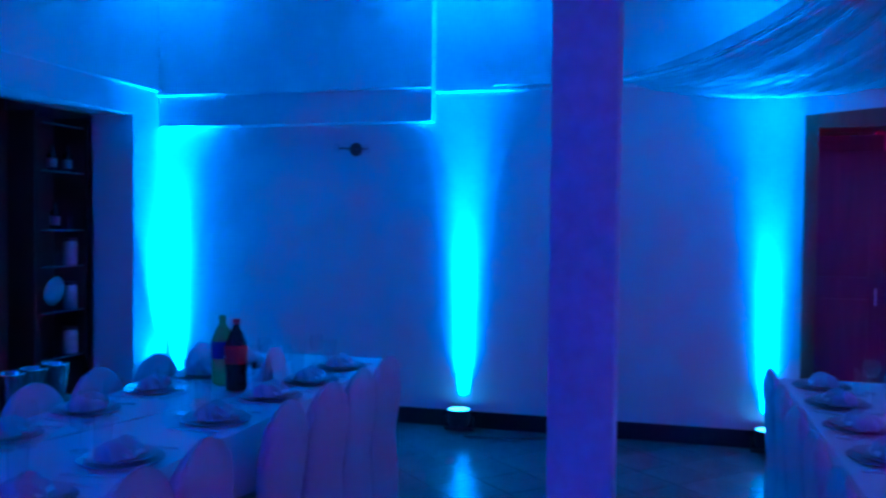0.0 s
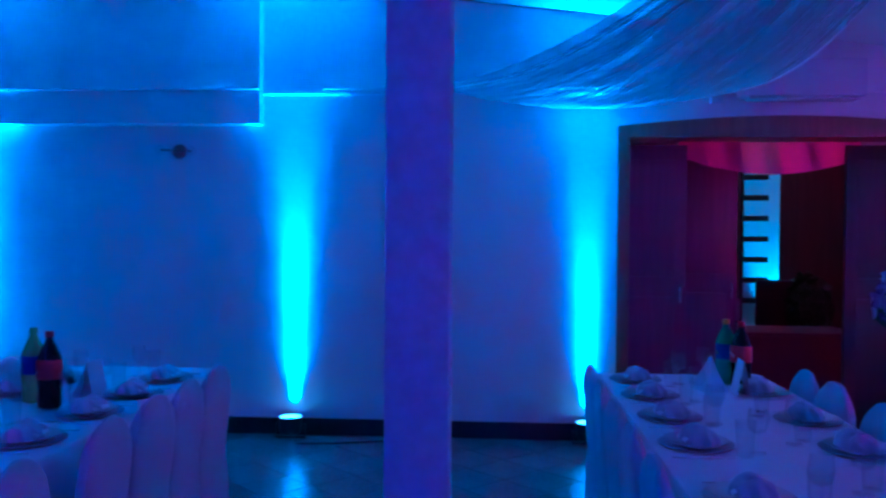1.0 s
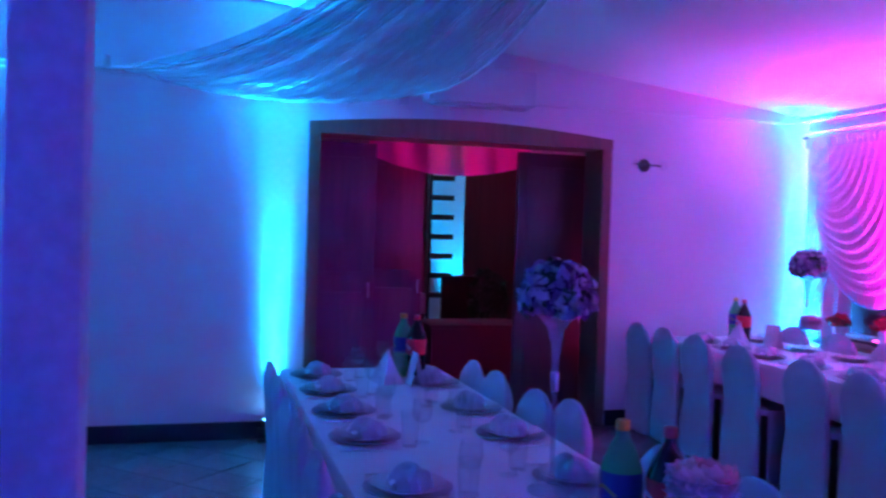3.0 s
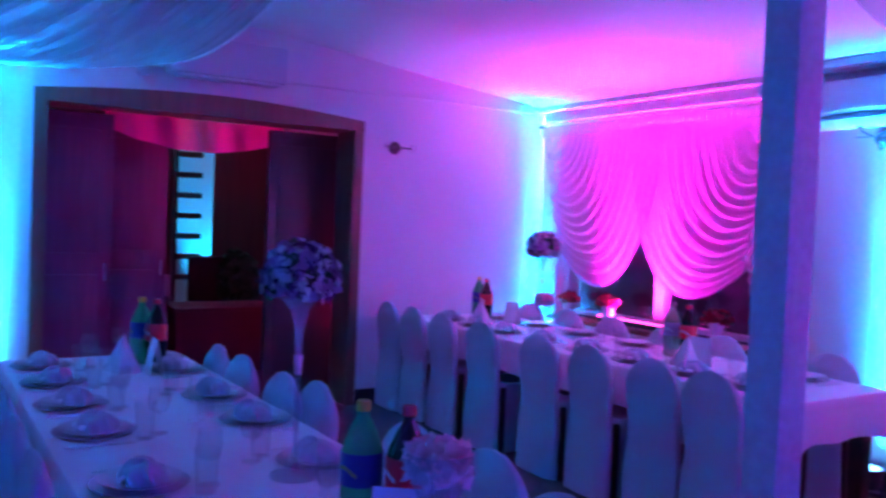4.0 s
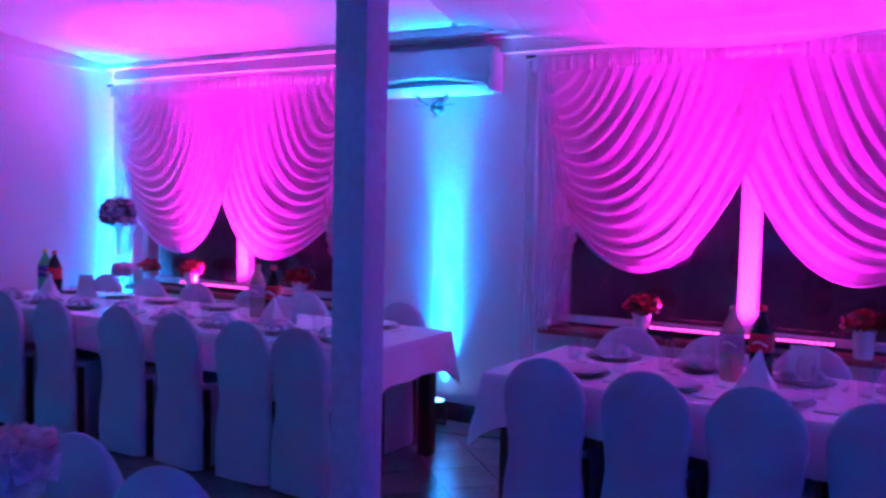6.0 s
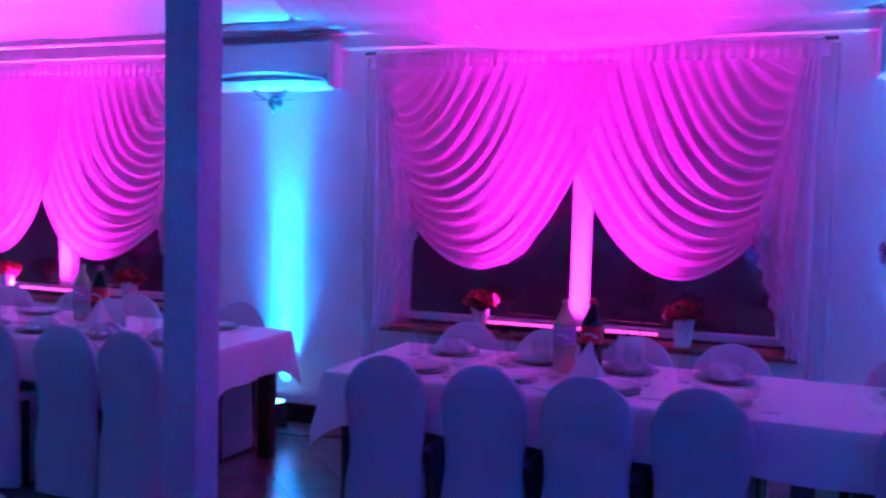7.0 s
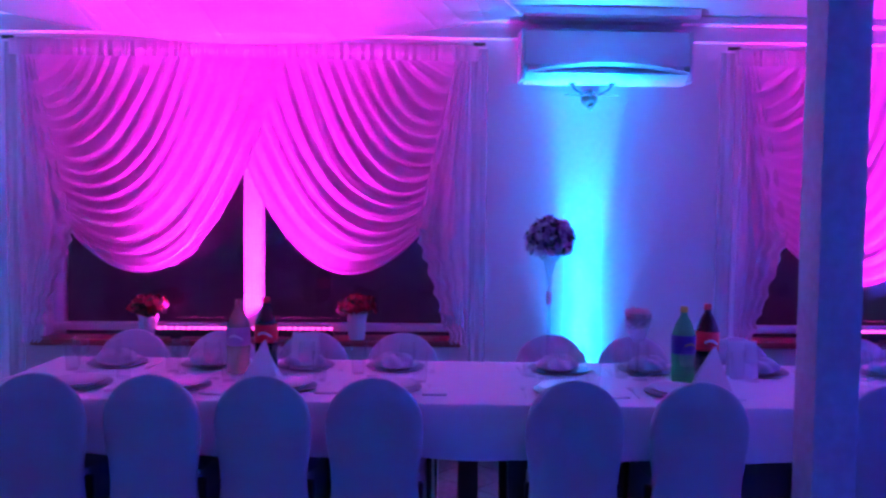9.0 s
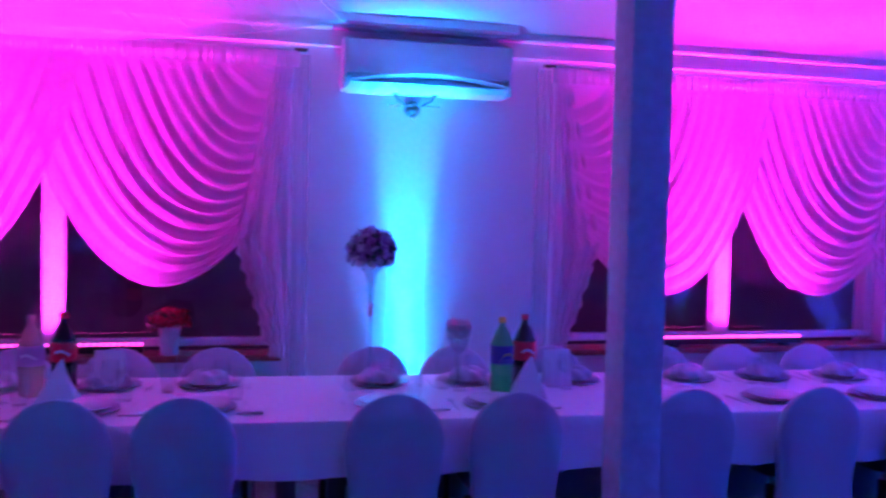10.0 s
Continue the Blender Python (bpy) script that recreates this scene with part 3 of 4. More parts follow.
# ---- ceiling drapes ----
def drape(hub, a, b, spread, edge_sag, belly, seed, folds, deep):
    """Cloth gathered at the hub and slung in a belly to the line from a to b, in folds that lap over one another."""
    hub, a, b = Vector(hub), Vector(a), Vector(b)
    dice = random.Random(int(seed * 10))
    creases = [((k + 0.5 + dice.uniform(-0.45, 0.45)) / folds, dice.uniform(0.006, 0.012), dice.uniform(0.4, 1.3), dice.uniform(-0.05, 0.05)) for k in range(folds)]
    creases += [(dice.uniform(0.02, 0.98), dice.uniform(0.004, 0.008), dice.uniform(0.25, 0.7), dice.uniform(-0.08, 0.08)) for k in range(folds)]

    def fn(u, v):
        swell = math.sin(math.pi * min(1, 0.14 + u * 0.78))
        lift, shift = 0.0, 0.0
        for at, width, high, drift in creases:
            d = (v - at - drift * (u - 0.5)) / width
            bump = math.exp(-d * d) * high * swell
            lift += bump
            shift -= 2.3 * width * d * bump
        w = v + shift
        edge = a.lerp(b, w)
        edge.z -= edge_sag * math.sin(math.pi * min(1, max(0, w)))
        near = hub + (b - a).normalized() * spread * (w - 0.5)
        p = near.lerp(edge, u)
        p.z -= belly * math.sin(math.pi * min(1.0, u * 0.98)) * (0.85 + 0.15 * math.sin(math.pi * v))
        p.z += deep * lift + 0.12 * deep * math.sin(2 * math.pi * folds * 0.5 * v + 2 * noise.noise(Vector((u * 1.5, v * 4, seed)))) * swell
        return p

    hems = [tube([fn(k / 30, v) for k in range(31)], 0.008, 6) for v in (0.0, 1.0)]
    return sheet(fn, 60, 520), hems


DRAPES = (
    ((-2.55, 1.39, 3.05), (XW + 0.08, -0.66, 2.62), (XW + 0.08, 1.45, 2.58), 0.30, 0.13, 0.36, 17, 0.075),
    ((-1.2, 3.1, 2.84), (-2.72, YN - 0.35, 2.66), (0.62, YN - 0.24, 2.60), 2.2, 0.225, 0.06, 7, 0.016),
)
for hub, a, b, spread, edge_sag, belly, folds, deep in DRAPES:
    d = thing("ceiling_drape", "white organza drape slung in folds under the ceiling", "drape", group="ceiling drapes")
    body, hems = drape(hub, a, b, spread, edge_sag, belly, a[0], folds, deep)
    part("cloth", body, M_DRAPE, d)
    for hem in hems:
        part("hem", hem, M_CLOTH, d)
    for p in (a, b):
        part("hook", lathe([(0, -0.03), (0.018, -0.03), (0.022, 0.0), (0.018, 0.06), (0, 0.06)], 12, centre=p), M_STEEL, d)


# ---- tables and cloths ----
def table(name, m, x0, y0, x1, y1, label):
    t = thing("banquet_table", label, "table", m, "banquet tables")
    part("tabletop", boxed(x0 + 0.01, y0 + 0.01, 0.70, x1 - 0.01, y1 - 0.01, 0.745, bevel=0.008), M_DARK, t)
    part("apron", boxed(x0 + 0.08, y0 + 0.08, 0.62, x1 - 0.08, y1 - 0.08, 0.70), M_DARK, t)
    for x in (x0 + 0.10, x1 - 0.10):
        for y in (y0 + 0.10, y1 - 0.10):
            part("leg", boxed(x - 0.04, y - 0.04, 0, x + 0.04, y + 0.04, 0.70, bevel=0.006), M_DARK, t)
    return t


def cloth(m, x0, y0, x1, y1, drop, seed, z=0.752):
    """A cloth over a table: flat top, rounded edge, a wavy hanging skirt that falls lower at the corners."""
    w, d = x1 - x0, y1 - y0
    per = 2 * (w + d)
    n = int(per / 0.045)
    bm = bmesh.new()
    rings = [[] for _ in range(9)]
    for k in range(n):
        s = per * k / n
        if s < w:
            p, nrm, e = Vector((x0 + s, y0)), Vector((0, -1)), min(s, w - s)
        elif s < w + d:
            p, nrm, e = Vector((x1, y0 + s - w)), Vector((1, 0)), min(s - w, w + d - s)
        elif s < 2 * w + d:
            p, nrm, e = Vector((x1 - (s - w - d), y1)), Vector((0, 1)), min(s - w - d, 2 * w + d - s)
        else:
            p, nrm, e = Vector((x0, y1 - (s - 2 * w - d))), Vector((-1, 0)), min(s - 2 * w - d, per - s)
        c = Vector(((x0 + x1) / 2, (y0 + y1) / 2))
        corner = max(0.0, 1 - e / 0.22)
        wave = 0.016 * math.sin(s * 13 + 2 * noise.noise(Vector((s * 1.3, seed, 0)))) + 0.012 * noise.noise(Vector((s * 5, seed, 3)))
        diag = (p - c).normalized() * 0.05 * corner
        hang = drop * (1 + 0.04 * noise.noise(Vector((s * 2, seed, 9)))) + 0.13 * corner ** 2
        for j in range(9):
            if j == 0:
                q, zz = p - nrm * 0.03, z
            elif j == 1:
                q, zz = p + nrm * 0.004, z - 0.002
            elif j == 2:
                q, zz = p + nrm * 0.012, z - 0.012
            else:
                f = (j - 2) / 6
                q, zz = p + nrm * (0.014 + 0.025 * f + wave * f) + diag * f, z - 0.012 - hang * f
            rings[j].append(bm.verts.new((q.x, q.y, zz)))
    for a, b in zip(rings, rings[1:]):
        for k in range(n):
            bm.faces.new((a[k], a[(k + 1) % n], b[(k + 1) % n], b[k]))
    bm.faces.new(rings[0])
    t = thing("tablecloth", "white tablecloth hanging over the edge of a long banquet table", "tablecloth", m, "tablecloths")
    part("cloth", bm, M_CLOTH, t)
    return t


M_T3 = pose(-1.78, 3.47, 0, 0, 0, -2.9)
TABLES = [
    ("T2", pose(-6.1, 3.52, 0), 3.60, 0.92, (0, 1.85, 3.6), 0.20),
    ("T3", M_T3, 5.2, 0.90, (0, 2.13, 3.7, 5.2), 0.20),
    ("TB", pose(-4.80, 0.43, 0), 3.42, 0.89, (0, 1.71, 3.42), 0.22),
    ("TA", pose(-4.74, -2.66, 0), 3.4, 0.92, (0, 1.7, 3.4), 0.22),
]
for key, m, length, depth, joints, drop in TABLES:
    for k in range(len(joints) - 1):
        table(key, m, joints[k], 0, joints[k + 1], depth, "dark wooden banquet table under a white cloth")
    cloth(m, 0, 0, length, depth, drop, length + depth)


# ---- covered chairs ----
def chair_model():
    t = thing("banquet_chair", "chair in a full white stretch cover with a rounded back", "chair", pose(0, 0, -50), "chairs round the tables")

    def half_width(z):
        w = 0.190 - 0.022 * math.exp(-(((z - 0.46) / 0.13) ** 2)) - 0.008 * max(0.0, 1 - z / 0.3)
        if z > 0.66:
            w *= math.sqrt(max(0.0, 1 - ((z - 0.66) / 0.215) ** 2.3))
        return w

    def back(u, v):
        z = 0.012 + (1 - (1 - v) ** 1.7) * 0.863
        w = half_width(z)
        a = 2 * math.pi * u
        lean = -0.03 - 0.075 * max(0, z - 0.42)
        th = 0.034 * (1 if z < 0.78 else max(0.2, 1 - (z - 0.78) / 0.12))
        cx = math.copysign(abs(math.cos(a)) ** 0.55, math.cos(a)) * w
        cy = math.copysign(abs(math.sin(a)) ** 0.55, math.sin(a)) * th
        flare = max(0, 0.45 - z)
        wr = 0.009 * noise.noise(Vector((cx * 9, z * 5, 4))) + 0.004 * noise.noise(Vector((cx * 26, z * 13, 7))) + 0.012 * flare * math.sin(cx * 40)
        return Vector((cx, -0.175 + lean + cy + wr - flare * 0.03, z))

    b = sheet(back, 40, 34, closed=True)
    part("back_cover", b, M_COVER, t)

    def skirt(u, v):
        a = 2 * math.pi * u
        z = 0.475 - v * 0.46
        ex = 0.172 + 0.012 * v
        ey = 0.20 + 0.018 * v
        cx = math.copysign(abs(math.cos(a)) ** 0.35, math.cos(a)) * ex
        cy = math.copysign(abs(math.sin(a)) ** 0.35, math.sin(a)) * ey
        f = 1 + 0.03 * v * math.sin(a * 14) * (0.5 + noise.noise(Vector((a, v, 2))))
        return Vector((cx * f, cy * f + 0.03, z))

    s = sheet(skirt, 56, 10, closed=True)
    s.faces.new([v for v in s.verts if abs(v.co.z - 0.475) < 1e-6])
    bmesh.ops.bevel(s, geom=[e for e in s.edges if all(abs(v.co.z - 0.475) < 1e-6 for v in e.verts)], offset=0.015, segments=2, affect="EDGES")
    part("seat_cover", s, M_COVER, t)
    for x in (-0.17, 0.17):
        for y in (-0.16, 0.19):
            part("leg", boxed(x - 0.014, y - 0.014, 0, x + 0.014, y + 0.014, 0.45), M_DARK, t)
    return t


CHAIR = chair_model()
T3_TURN = -2.9


def put_chair(x, y, turn):
    return copy_thing(CHAIR, pose(x, y, 0, 0, 0, turn + rng.uniform(-3, 3)))


for x in (-6.06, -5.68, -5.25, -4.72, -4.10, -3.63, -3.17, -2.76):
    put_chair(x, 3.59 + rng.uniform(-0.02, 0.02), 0)
for x in (-5.75, -5.25, -4.75, -4.2, -3.7, -2.95):
    put_chair(x, 4.33, 180)
for x in (-1.42, -0.96, -0.53, -0.10, 0.66, 1.12, 1.86, 2.42, 2.95):
    put_chair(x, 3.59 - 0.05 * (x + 1.78), T3_TURN)
for x in (-1.42, -0.96, -0.51, -0.05, 0.71, 1.14, 1.64, 2.25, 2.68, 3.14):
    put_chair(x, 4.24 - 0.05 * (x + 1.78), 180 + T3_TURN)
for x, y in ((-4.25, 1.14), (-3.90, 1.15), (-3.41, 1.16), (-3.19, 1.22), (-2.42, 1.22), (-2.03, 1.27), (-1.60, 1.20)):
    put_chair(x, y, 180)
for x in (-4.30, -3.86, -3.42, -2.98, -2.54, -2.1):
    put_chair(x, 0.56, 0)
for x in (-4.10, -3.70, -3.33, -2.90, -2.30, -1.95):
    put_chair(x, -1.79, 180)
for x in (-4.22, -3.77, -3.31, -2.90, -2.47, -2.05):
    put_chair(x, -2.46, 0)
for o in (*CHAIR.children_recursive, CHAIR):
    bpy.data.objects.remove(o)


# ---- tableware ----
def model(name, label, category, group):
    return thing(name, label, category, pose(0, 0, -60), group)


CHARGER = model("charger_plate", "grey glass charger plate on the tablecloth", "plate", "charger plates")
part("plate", lathe([(0, 0), (0.10, 0), (0.138, 0.010), (0.14, 0.013), (0.10, 0.004), (0, 0.004)], 28), M_CHARGER, CHARGER)
PLATE = model("dinner_plate", "white china plate on a grey charger", "plate", "dinner plates")
part("plate", lathe([(0, 0), (0.07, 0), (0.075, 0.006), (0.118, 0.018), (0.12, 0.021), (0.075, 0.010), (0, 0.008)], 28), M_CHINA, PLATE)
NAPKIN = model("folded_napkin", "white napkin folded into a soft rounded dome on a plate", "napkin", "folded napkins")


def dome(u, v):
    """A napkin folded into a soft pleated dome."""
    a, b = 2 * math.pi * u, 0.5 * math.pi * v
    r = 0.078 * math.cos(b) ** 0.5 * (1 + 0.10 * math.sin(7 * a + 4 * v) + 0.06 * noise.noise(Vector((math.cos(a) * 2, math.sin(a) * 2, v * 3))))
    return Vector((1.15 * r * math.cos(a), 0.85 * r * math.sin(a), 0.002 + 0.052 * math.sin(b) * (1 + 0.16 * math.sin(2 * a + 1) + 0.05 * math.sin(5 * a))))


# The dome reuses the chair covers' painted-in shade, darker than the paper fold.
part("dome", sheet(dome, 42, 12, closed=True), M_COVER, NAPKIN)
part("fold", sheet(lambda u, v: Vector((-0.05 + 0.10 * u, -0.07 + 0.03 * v, 0.010 + 0.012 * math.sin(math.pi * v))), 8, 6), M_NAPKIN, NAPKIN)
FLAT = model("paper_napkin", "white paper napkin folded flat beside a plate", "napkin", "paper napkins")
part("napkin", boxed(-0.05, -0.06, 0.0, 0.05, 0.06, 0.008, bevel=0.003), M_NAPKIN, FLAT)
TUMBLER = model("drinking_glass", "clear drinking glass on the tablecloth", "glass", "drinking glasses")
part("bowl", lathe([(0, 0.004), (0.026, 0.004), (0.034, 0.13), (0.0355, 0.13), (0.029, 0.0), (0, 0)], 18), M_GLASS, TUMBLER)
WINE = model("wine_glass", "clear stemmed wine glass on the tablecloth", "glass", "wine glasses")
part("bowl", lathe([(0.004, 0.075), (0.03, 0.09), (0.037, 0.12), (0.031, 0.165), (0.0325, 0.165), (0.039, 0.12), (0.031, 0.086), (0, 0.07)], 18), M_GLASS, WINE)
part("stem", lathe([(0.004, 0.072), (0.004, 0.008), (0.032, 0.003), (0.032, 0), (0, 0)], 18), M_GLASS, WINE)
FORK = model("cutlery", "steel fork laid beside a plate", "fork", "cutlery")
bm = boxed(-0.003, -0.10, 0, 0.003, 0.04, 0.003)
box(bm, -0.010, 0.04, 0.001, 0.010, 0.06, 0.004)
for x in (-0.009, -0.003, 0.003, 0.009):
    box(bm, x - 0.0015, 0.06, 0.001, x + 0.0015, 0.10, 0.004)
part("fork", bm, M_CUTLERY, FORK)
KNIFE = model("cutlery", "steel knife laid beside a plate", "knife", "cutlery")
bm = boxed(-0.006, -0.11, 0, 0.006, 0.0, 0.005, bevel=0.002)
box(bm, -0.009, 0.0, 0.0015, 0.007, 0.11, 0.0035)
part("knife", bm, M_CUTLERY, KNIFE)
TZ = 0.7535


def place_setting(m, side, full=True, domed=True):
    """side: +1 when the guest sits on the near edge and looks along the cloth's +y."""
    j = pose(rng.uniform(-0.012, 0.012), rng.uniform(-0.01, 0.01), 0, 0, 0, rng.uniform(-5, 5) + (0 if side > 0 else 180))
    m = m @ j
    copy_thing(CHARGER, m)
    copy_thing(PLATE, m @ pose(0, 0, 0.006))
    turn = rng.uniform(-15, 15)
    if domed:
        copy_thing(NAPKIN, m @ pose(0, 0.01, 0.016, 0, 0, turn))
    else:
        copy_thing(FLAT, m @ pose(0.19, -0.06, 0.0, 0, 0, turn))
    copy_thing(FORK, m @ pose(-0.18, 0, 0, 0, 0, rng.uniform(-4, 4)))
    copy_thing(KNIFE, m @ pose(0.18, 0, 0, 0, 0, rng.uniform(-4, 4)))
    copy_thing(TUMBLER, m @ pose(0.15 + rng.uniform(-0.02, 0.02), 0.15, 0))
    if full:
        copy_thing(WINE, m @ pose(0.08, 0.19 + rng.uniform(-0.02, 0.02), 0))


for x in (-5.75, -5.38, -4.96, -4.53, -4.08, -3.66, -3.24, -2.85):
    place_setting(pose(x, 3.72, TZ), 1, x > -4.2)
for x in (-5.75, -5.25, -4.75, -4.2, -3.7, -2.90):
    place_setting(pose(x, 4.26, TZ), -1, x > -4.2, domed=False)
for x in (-1.40, -0.96, -0.53, -0.08, 0.66, 1.12, 1.86, 2.42, 2.95):
    place_setting(pose(x, 3.69 - 0.05 * (x + 1.78), TZ, 0, 0, T3_TURN), 1, domed=False)
for x in (-1.38, -0.94, -0.48, -0.05, 0.70, 1.13, 1.64, 2.25, 2.68, 3.1):
    place_setting(pose(x, 4.16 - 0.05 * (x + 1.78), TZ, 0, 0, T3_TURN), -1)
for x in (-4.53, -4.09, -3.63, -3.16, -2.49):
    place_setting(pose(x, 0.59, TZ), 1)
for x in (-4.60, -4.26, -3.62, -3.12, -2.52, -1.95):
    place_setting(pose(x, 1.16, TZ), -1)
for x in (-4.32, -3.89, -3.47, -2.99, -2.38, -1.95):
    place_setting(pose(x, -1.90, TZ), -1)
for x in (-4.32, -3.87, -3.47, -2.99, -2.52):
    place_setting(pose(x, -2.50, TZ), 1)
for src in (CHARGER, PLATE, NAPKIN, FLAT, TUMBLER, WINE, FORK, KNIFE):
    for o in (*src.children_recursive, src):
        bpy.data.objects.remove(o)


def bottle(x, y, kind, turn=0.0, z=TZ):
    body, label_mat, cap, words = {
        "green": (M_GREEN, M_BLUE, M_YCAP, "green plastic lemonade bottle with a blue label"),
        "cola": (M_COLA, M_RED, M_REDCAP, "dark cola bottle with a red label"),
        "yellow": (M_YELLOW, M_BLUE, M_YELLOW, "yellow lemonade bottle with a blue label"),
        "pale": (M_PALE, M_PETAL, M_PALE, "pale juice bottle with a lilac label"),
    }[kind]
    t = thing("soda_bottle", words + " on a banquet table", "bottle", pose(x, y, z, 0, 0, turn) @ Matrix.Scale(1.05, 4), "soda bottles")
    part("body", lathe([(0, 0.006), (0.03, 0.0), (0.046, 0.008), (0.05, 0.03), (0.0475, 0.08), (0.0505, 0.10), (0.0505, 0.203), (0.046, 0.222), (0.030, 0.262), (0.0155, 0.288), (0.0145, 0.305), (0, 0.305)], 24), body, t)
    part("label", lathe([(0.0512, 0.128), (0.0516, 0.130), (0.0516, 0.203), (0.0495, 0.207)], 24), label_mat, t, "printed plastic label")
    part("label_stripe", sheet(lambda u, v: Vector((0.0522 * math.cos(-2.3 + 1.2 * u), 0.0522 * math.sin(-2.3 + 1.2 * u), 0.158 + 0.010 * v + 0.010 * math.sin(4 * u))), 12, 2), M_NAPKIN if kind != "green" else M_YELLOW, t, "plain swoosh on the label")
    part("cap", lathe([(0.0165, 0.302), (0.0172, 0.304), (0.0172, 0.322), (0.015, 0.326), (0, 0.326)], 18), cap, t)
    return t


for x, y, k in (
    (-0.77, 3.93, "pale"), (-0.66, 4.02, "cola"), (1.22, 3.76, "green"), (1.36, 3.86, "cola"),
    (-1.88, 0.99, "green"), (-1.79, 1.07, "cola"), (-4.50, 1.05, "green"), (-4.40, 1.10, "cola"),
    (-3.69, -2.27, "yellow"), (-3.57, -2.13, "cola"),
    (-5.80, 4.05, "green"), (-5.62, 4.0, "cola"), (-3.75, 4.12, "pale"), (-3.6, 4.1, "cola"),
):
    bottle(x, y, k, rng.uniform(0, 40))


def napkin_pyramid(x, y, turn):
    t = thing("paper_napkin_pyramid", "white paper napkins folded into a pointed pyramid", "napkin", pose(x, y, TZ, 0, 0, turn), "napkin pyramids")
    for k in range(5):
        bm = bmesh.new()
        r, h = 0.118 - 0.011 * k, 0.012 * k
        vs = [bm.verts.new((r * math.cos(a + 0.05 * k), r * math.sin(a + 0.05 * k) * 0.75, h)) for a in (math.pi / 4 + math.pi / 2 * i for i in range(4))]
        tip = bm.verts.new((0.004 * k, 0, 0.165 + 0.004 * k))
        for i in range(4):
            bm.faces.new((vs[i], vs[(i + 1) % 4], tip))
        part("napkin", bm, M_NAPKIN, t, smooth=False)


for x, y in ((-0.64, 3.80), (1.32, 3.68), (-3.91, -2.12), (-3.45, 3.92), (-5.55, 3.9), (-4.32, 0.92)):
    napkin_pyramid(x, y, rng.uniform(-20, 20))


def menu_card(x, y, turn):
    t = thing("tent_card", "white folded tent card standing on the table", "card", pose(x, y, TZ, 0, 0, turn), "tent cards")
    for s in (-1, 1):
        part("leaf", sheet(lambda u, v: Vector((-0.065 + 0.13 * u, s * 0.035 * (1 - v), 0.001 + 0.17 * v)), 2, 2), M_NAPKIN, t)


for x, y in ((-0.48, 4.05), (1.53, 3.88), (-3.42, 4.0), (-5.40, 4.1), (-4.22, 1.05), (-3.86, -2.07)):
    menu_card(x, y, rng.uniform(-12, 12))
menu_card(-1.70, 1.00, 52)


# ---- flowers ----
def petals(bm, count, radius, squash, size, seed):
    """Loose small cupped petals on a rough dome."""
    r = random.Random(seed)
    for _ in range(count):
        a, b = r.uniform(0, 2 * math.pi), math.asin(r.uniform(-0.5, 1))
        d = Vector((math.cos(a) * math.cos(b), math.sin(a) * math.cos(b), math.sin(b)))
        c = Vector((d.x, d.y, d.z * squash)) * radius * r.uniform(0.72, 1.08)
        q = d.to_track_quat("Z", "Y").to_matrix() @ Euler((r.uniform(-0.7, 0.7), r.uniform(-0.7, 0.7), r.uniform(0, 6.3))).to_matrix()
        s = size * r.uniform(0.6, 1.25)
        mid = bm.verts.new(c + q @ Vector((0, 0, -0.25 * s)))
        ring = [bm.verts.new(c + q @ Vector((s * math.cos(k * math.pi / 3) * (1 if k % 2 else 0.7), s * math.sin(k * math.pi / 3) * (1 if k % 2 else 0.7), 0.12 * s * (k % 2)))) for k in range(6)]
        for k in range(6):
            bm.faces.new((mid, ring[k], ring[(k + 1) % 6]))
    return bm


def bouquet_vase(x, y, z, height, width, seed):
    t = thing("flower_vase", "tall clear trumpet vase with a lilac and white bouquet", "vase", pose(x, y, z), "bouquet vases")
    h = height
    part("vase", lathe([(0, 0), (0.075, 0), (0.075, 0.008), (0.014, 0.02), (0.008, 0.08), (0.008, h * 0.50), (0.010, h * 0.68), (0.015, h * 0.80), (0.029, h * 0.91), (0.070, h), (0.067, h), (0.026, h * 0.91), (0.011, h * 0.80), (0.006, h * 0.70), (0, h * 0.66)], 28), M_VASE, t)
    # Pale pink band that paints the sparkle seen inside the glass stem.
    part("ribbon", lathe([(0.0092, h * 0.56), (0.0108, h * 0.565), (0.0132, h * 0.66), (0.0118, h * 0.665)], 14), M_PINKP, t, "pale pink band painting the glint in the stem")
    b = thing("bouquet", "", "")
    b.parent, b.matrix_local = t, pose(0, 0, h + width * 0.22)
    del_keys = [k for k in b.keys()]
    for k in del_keys:
        del b[k]
    for name, mat, cnt, rad, size, sd in (("purple_bloom", M_PETALD, 220, 0.9, 0.11, 1), ("lilac_bloom", M_PETAL, 240, 1.0, 0.10, 2), ("white_bloom", M_PETALW, 130, 1.02, 0.095, 3), ("foliage", M_LEAF, 80, 0.95, 0.12, 4)):
        part(name, petals(bmesh.new(), cnt, rad * width / 2, 0.98, size * width, seed * 10 + sd), mat, b)["kind"] = "stuff"


bouquet_vase(-2.40, 1.03, TZ, 0.56, 0.225, 1)
bouquet_vase(-5.27, 4.28, TZ, 0.56, 0.25, 2)
bouquet_vase(0.66, 4.02, TZ, 0.565, 0.22, 3)


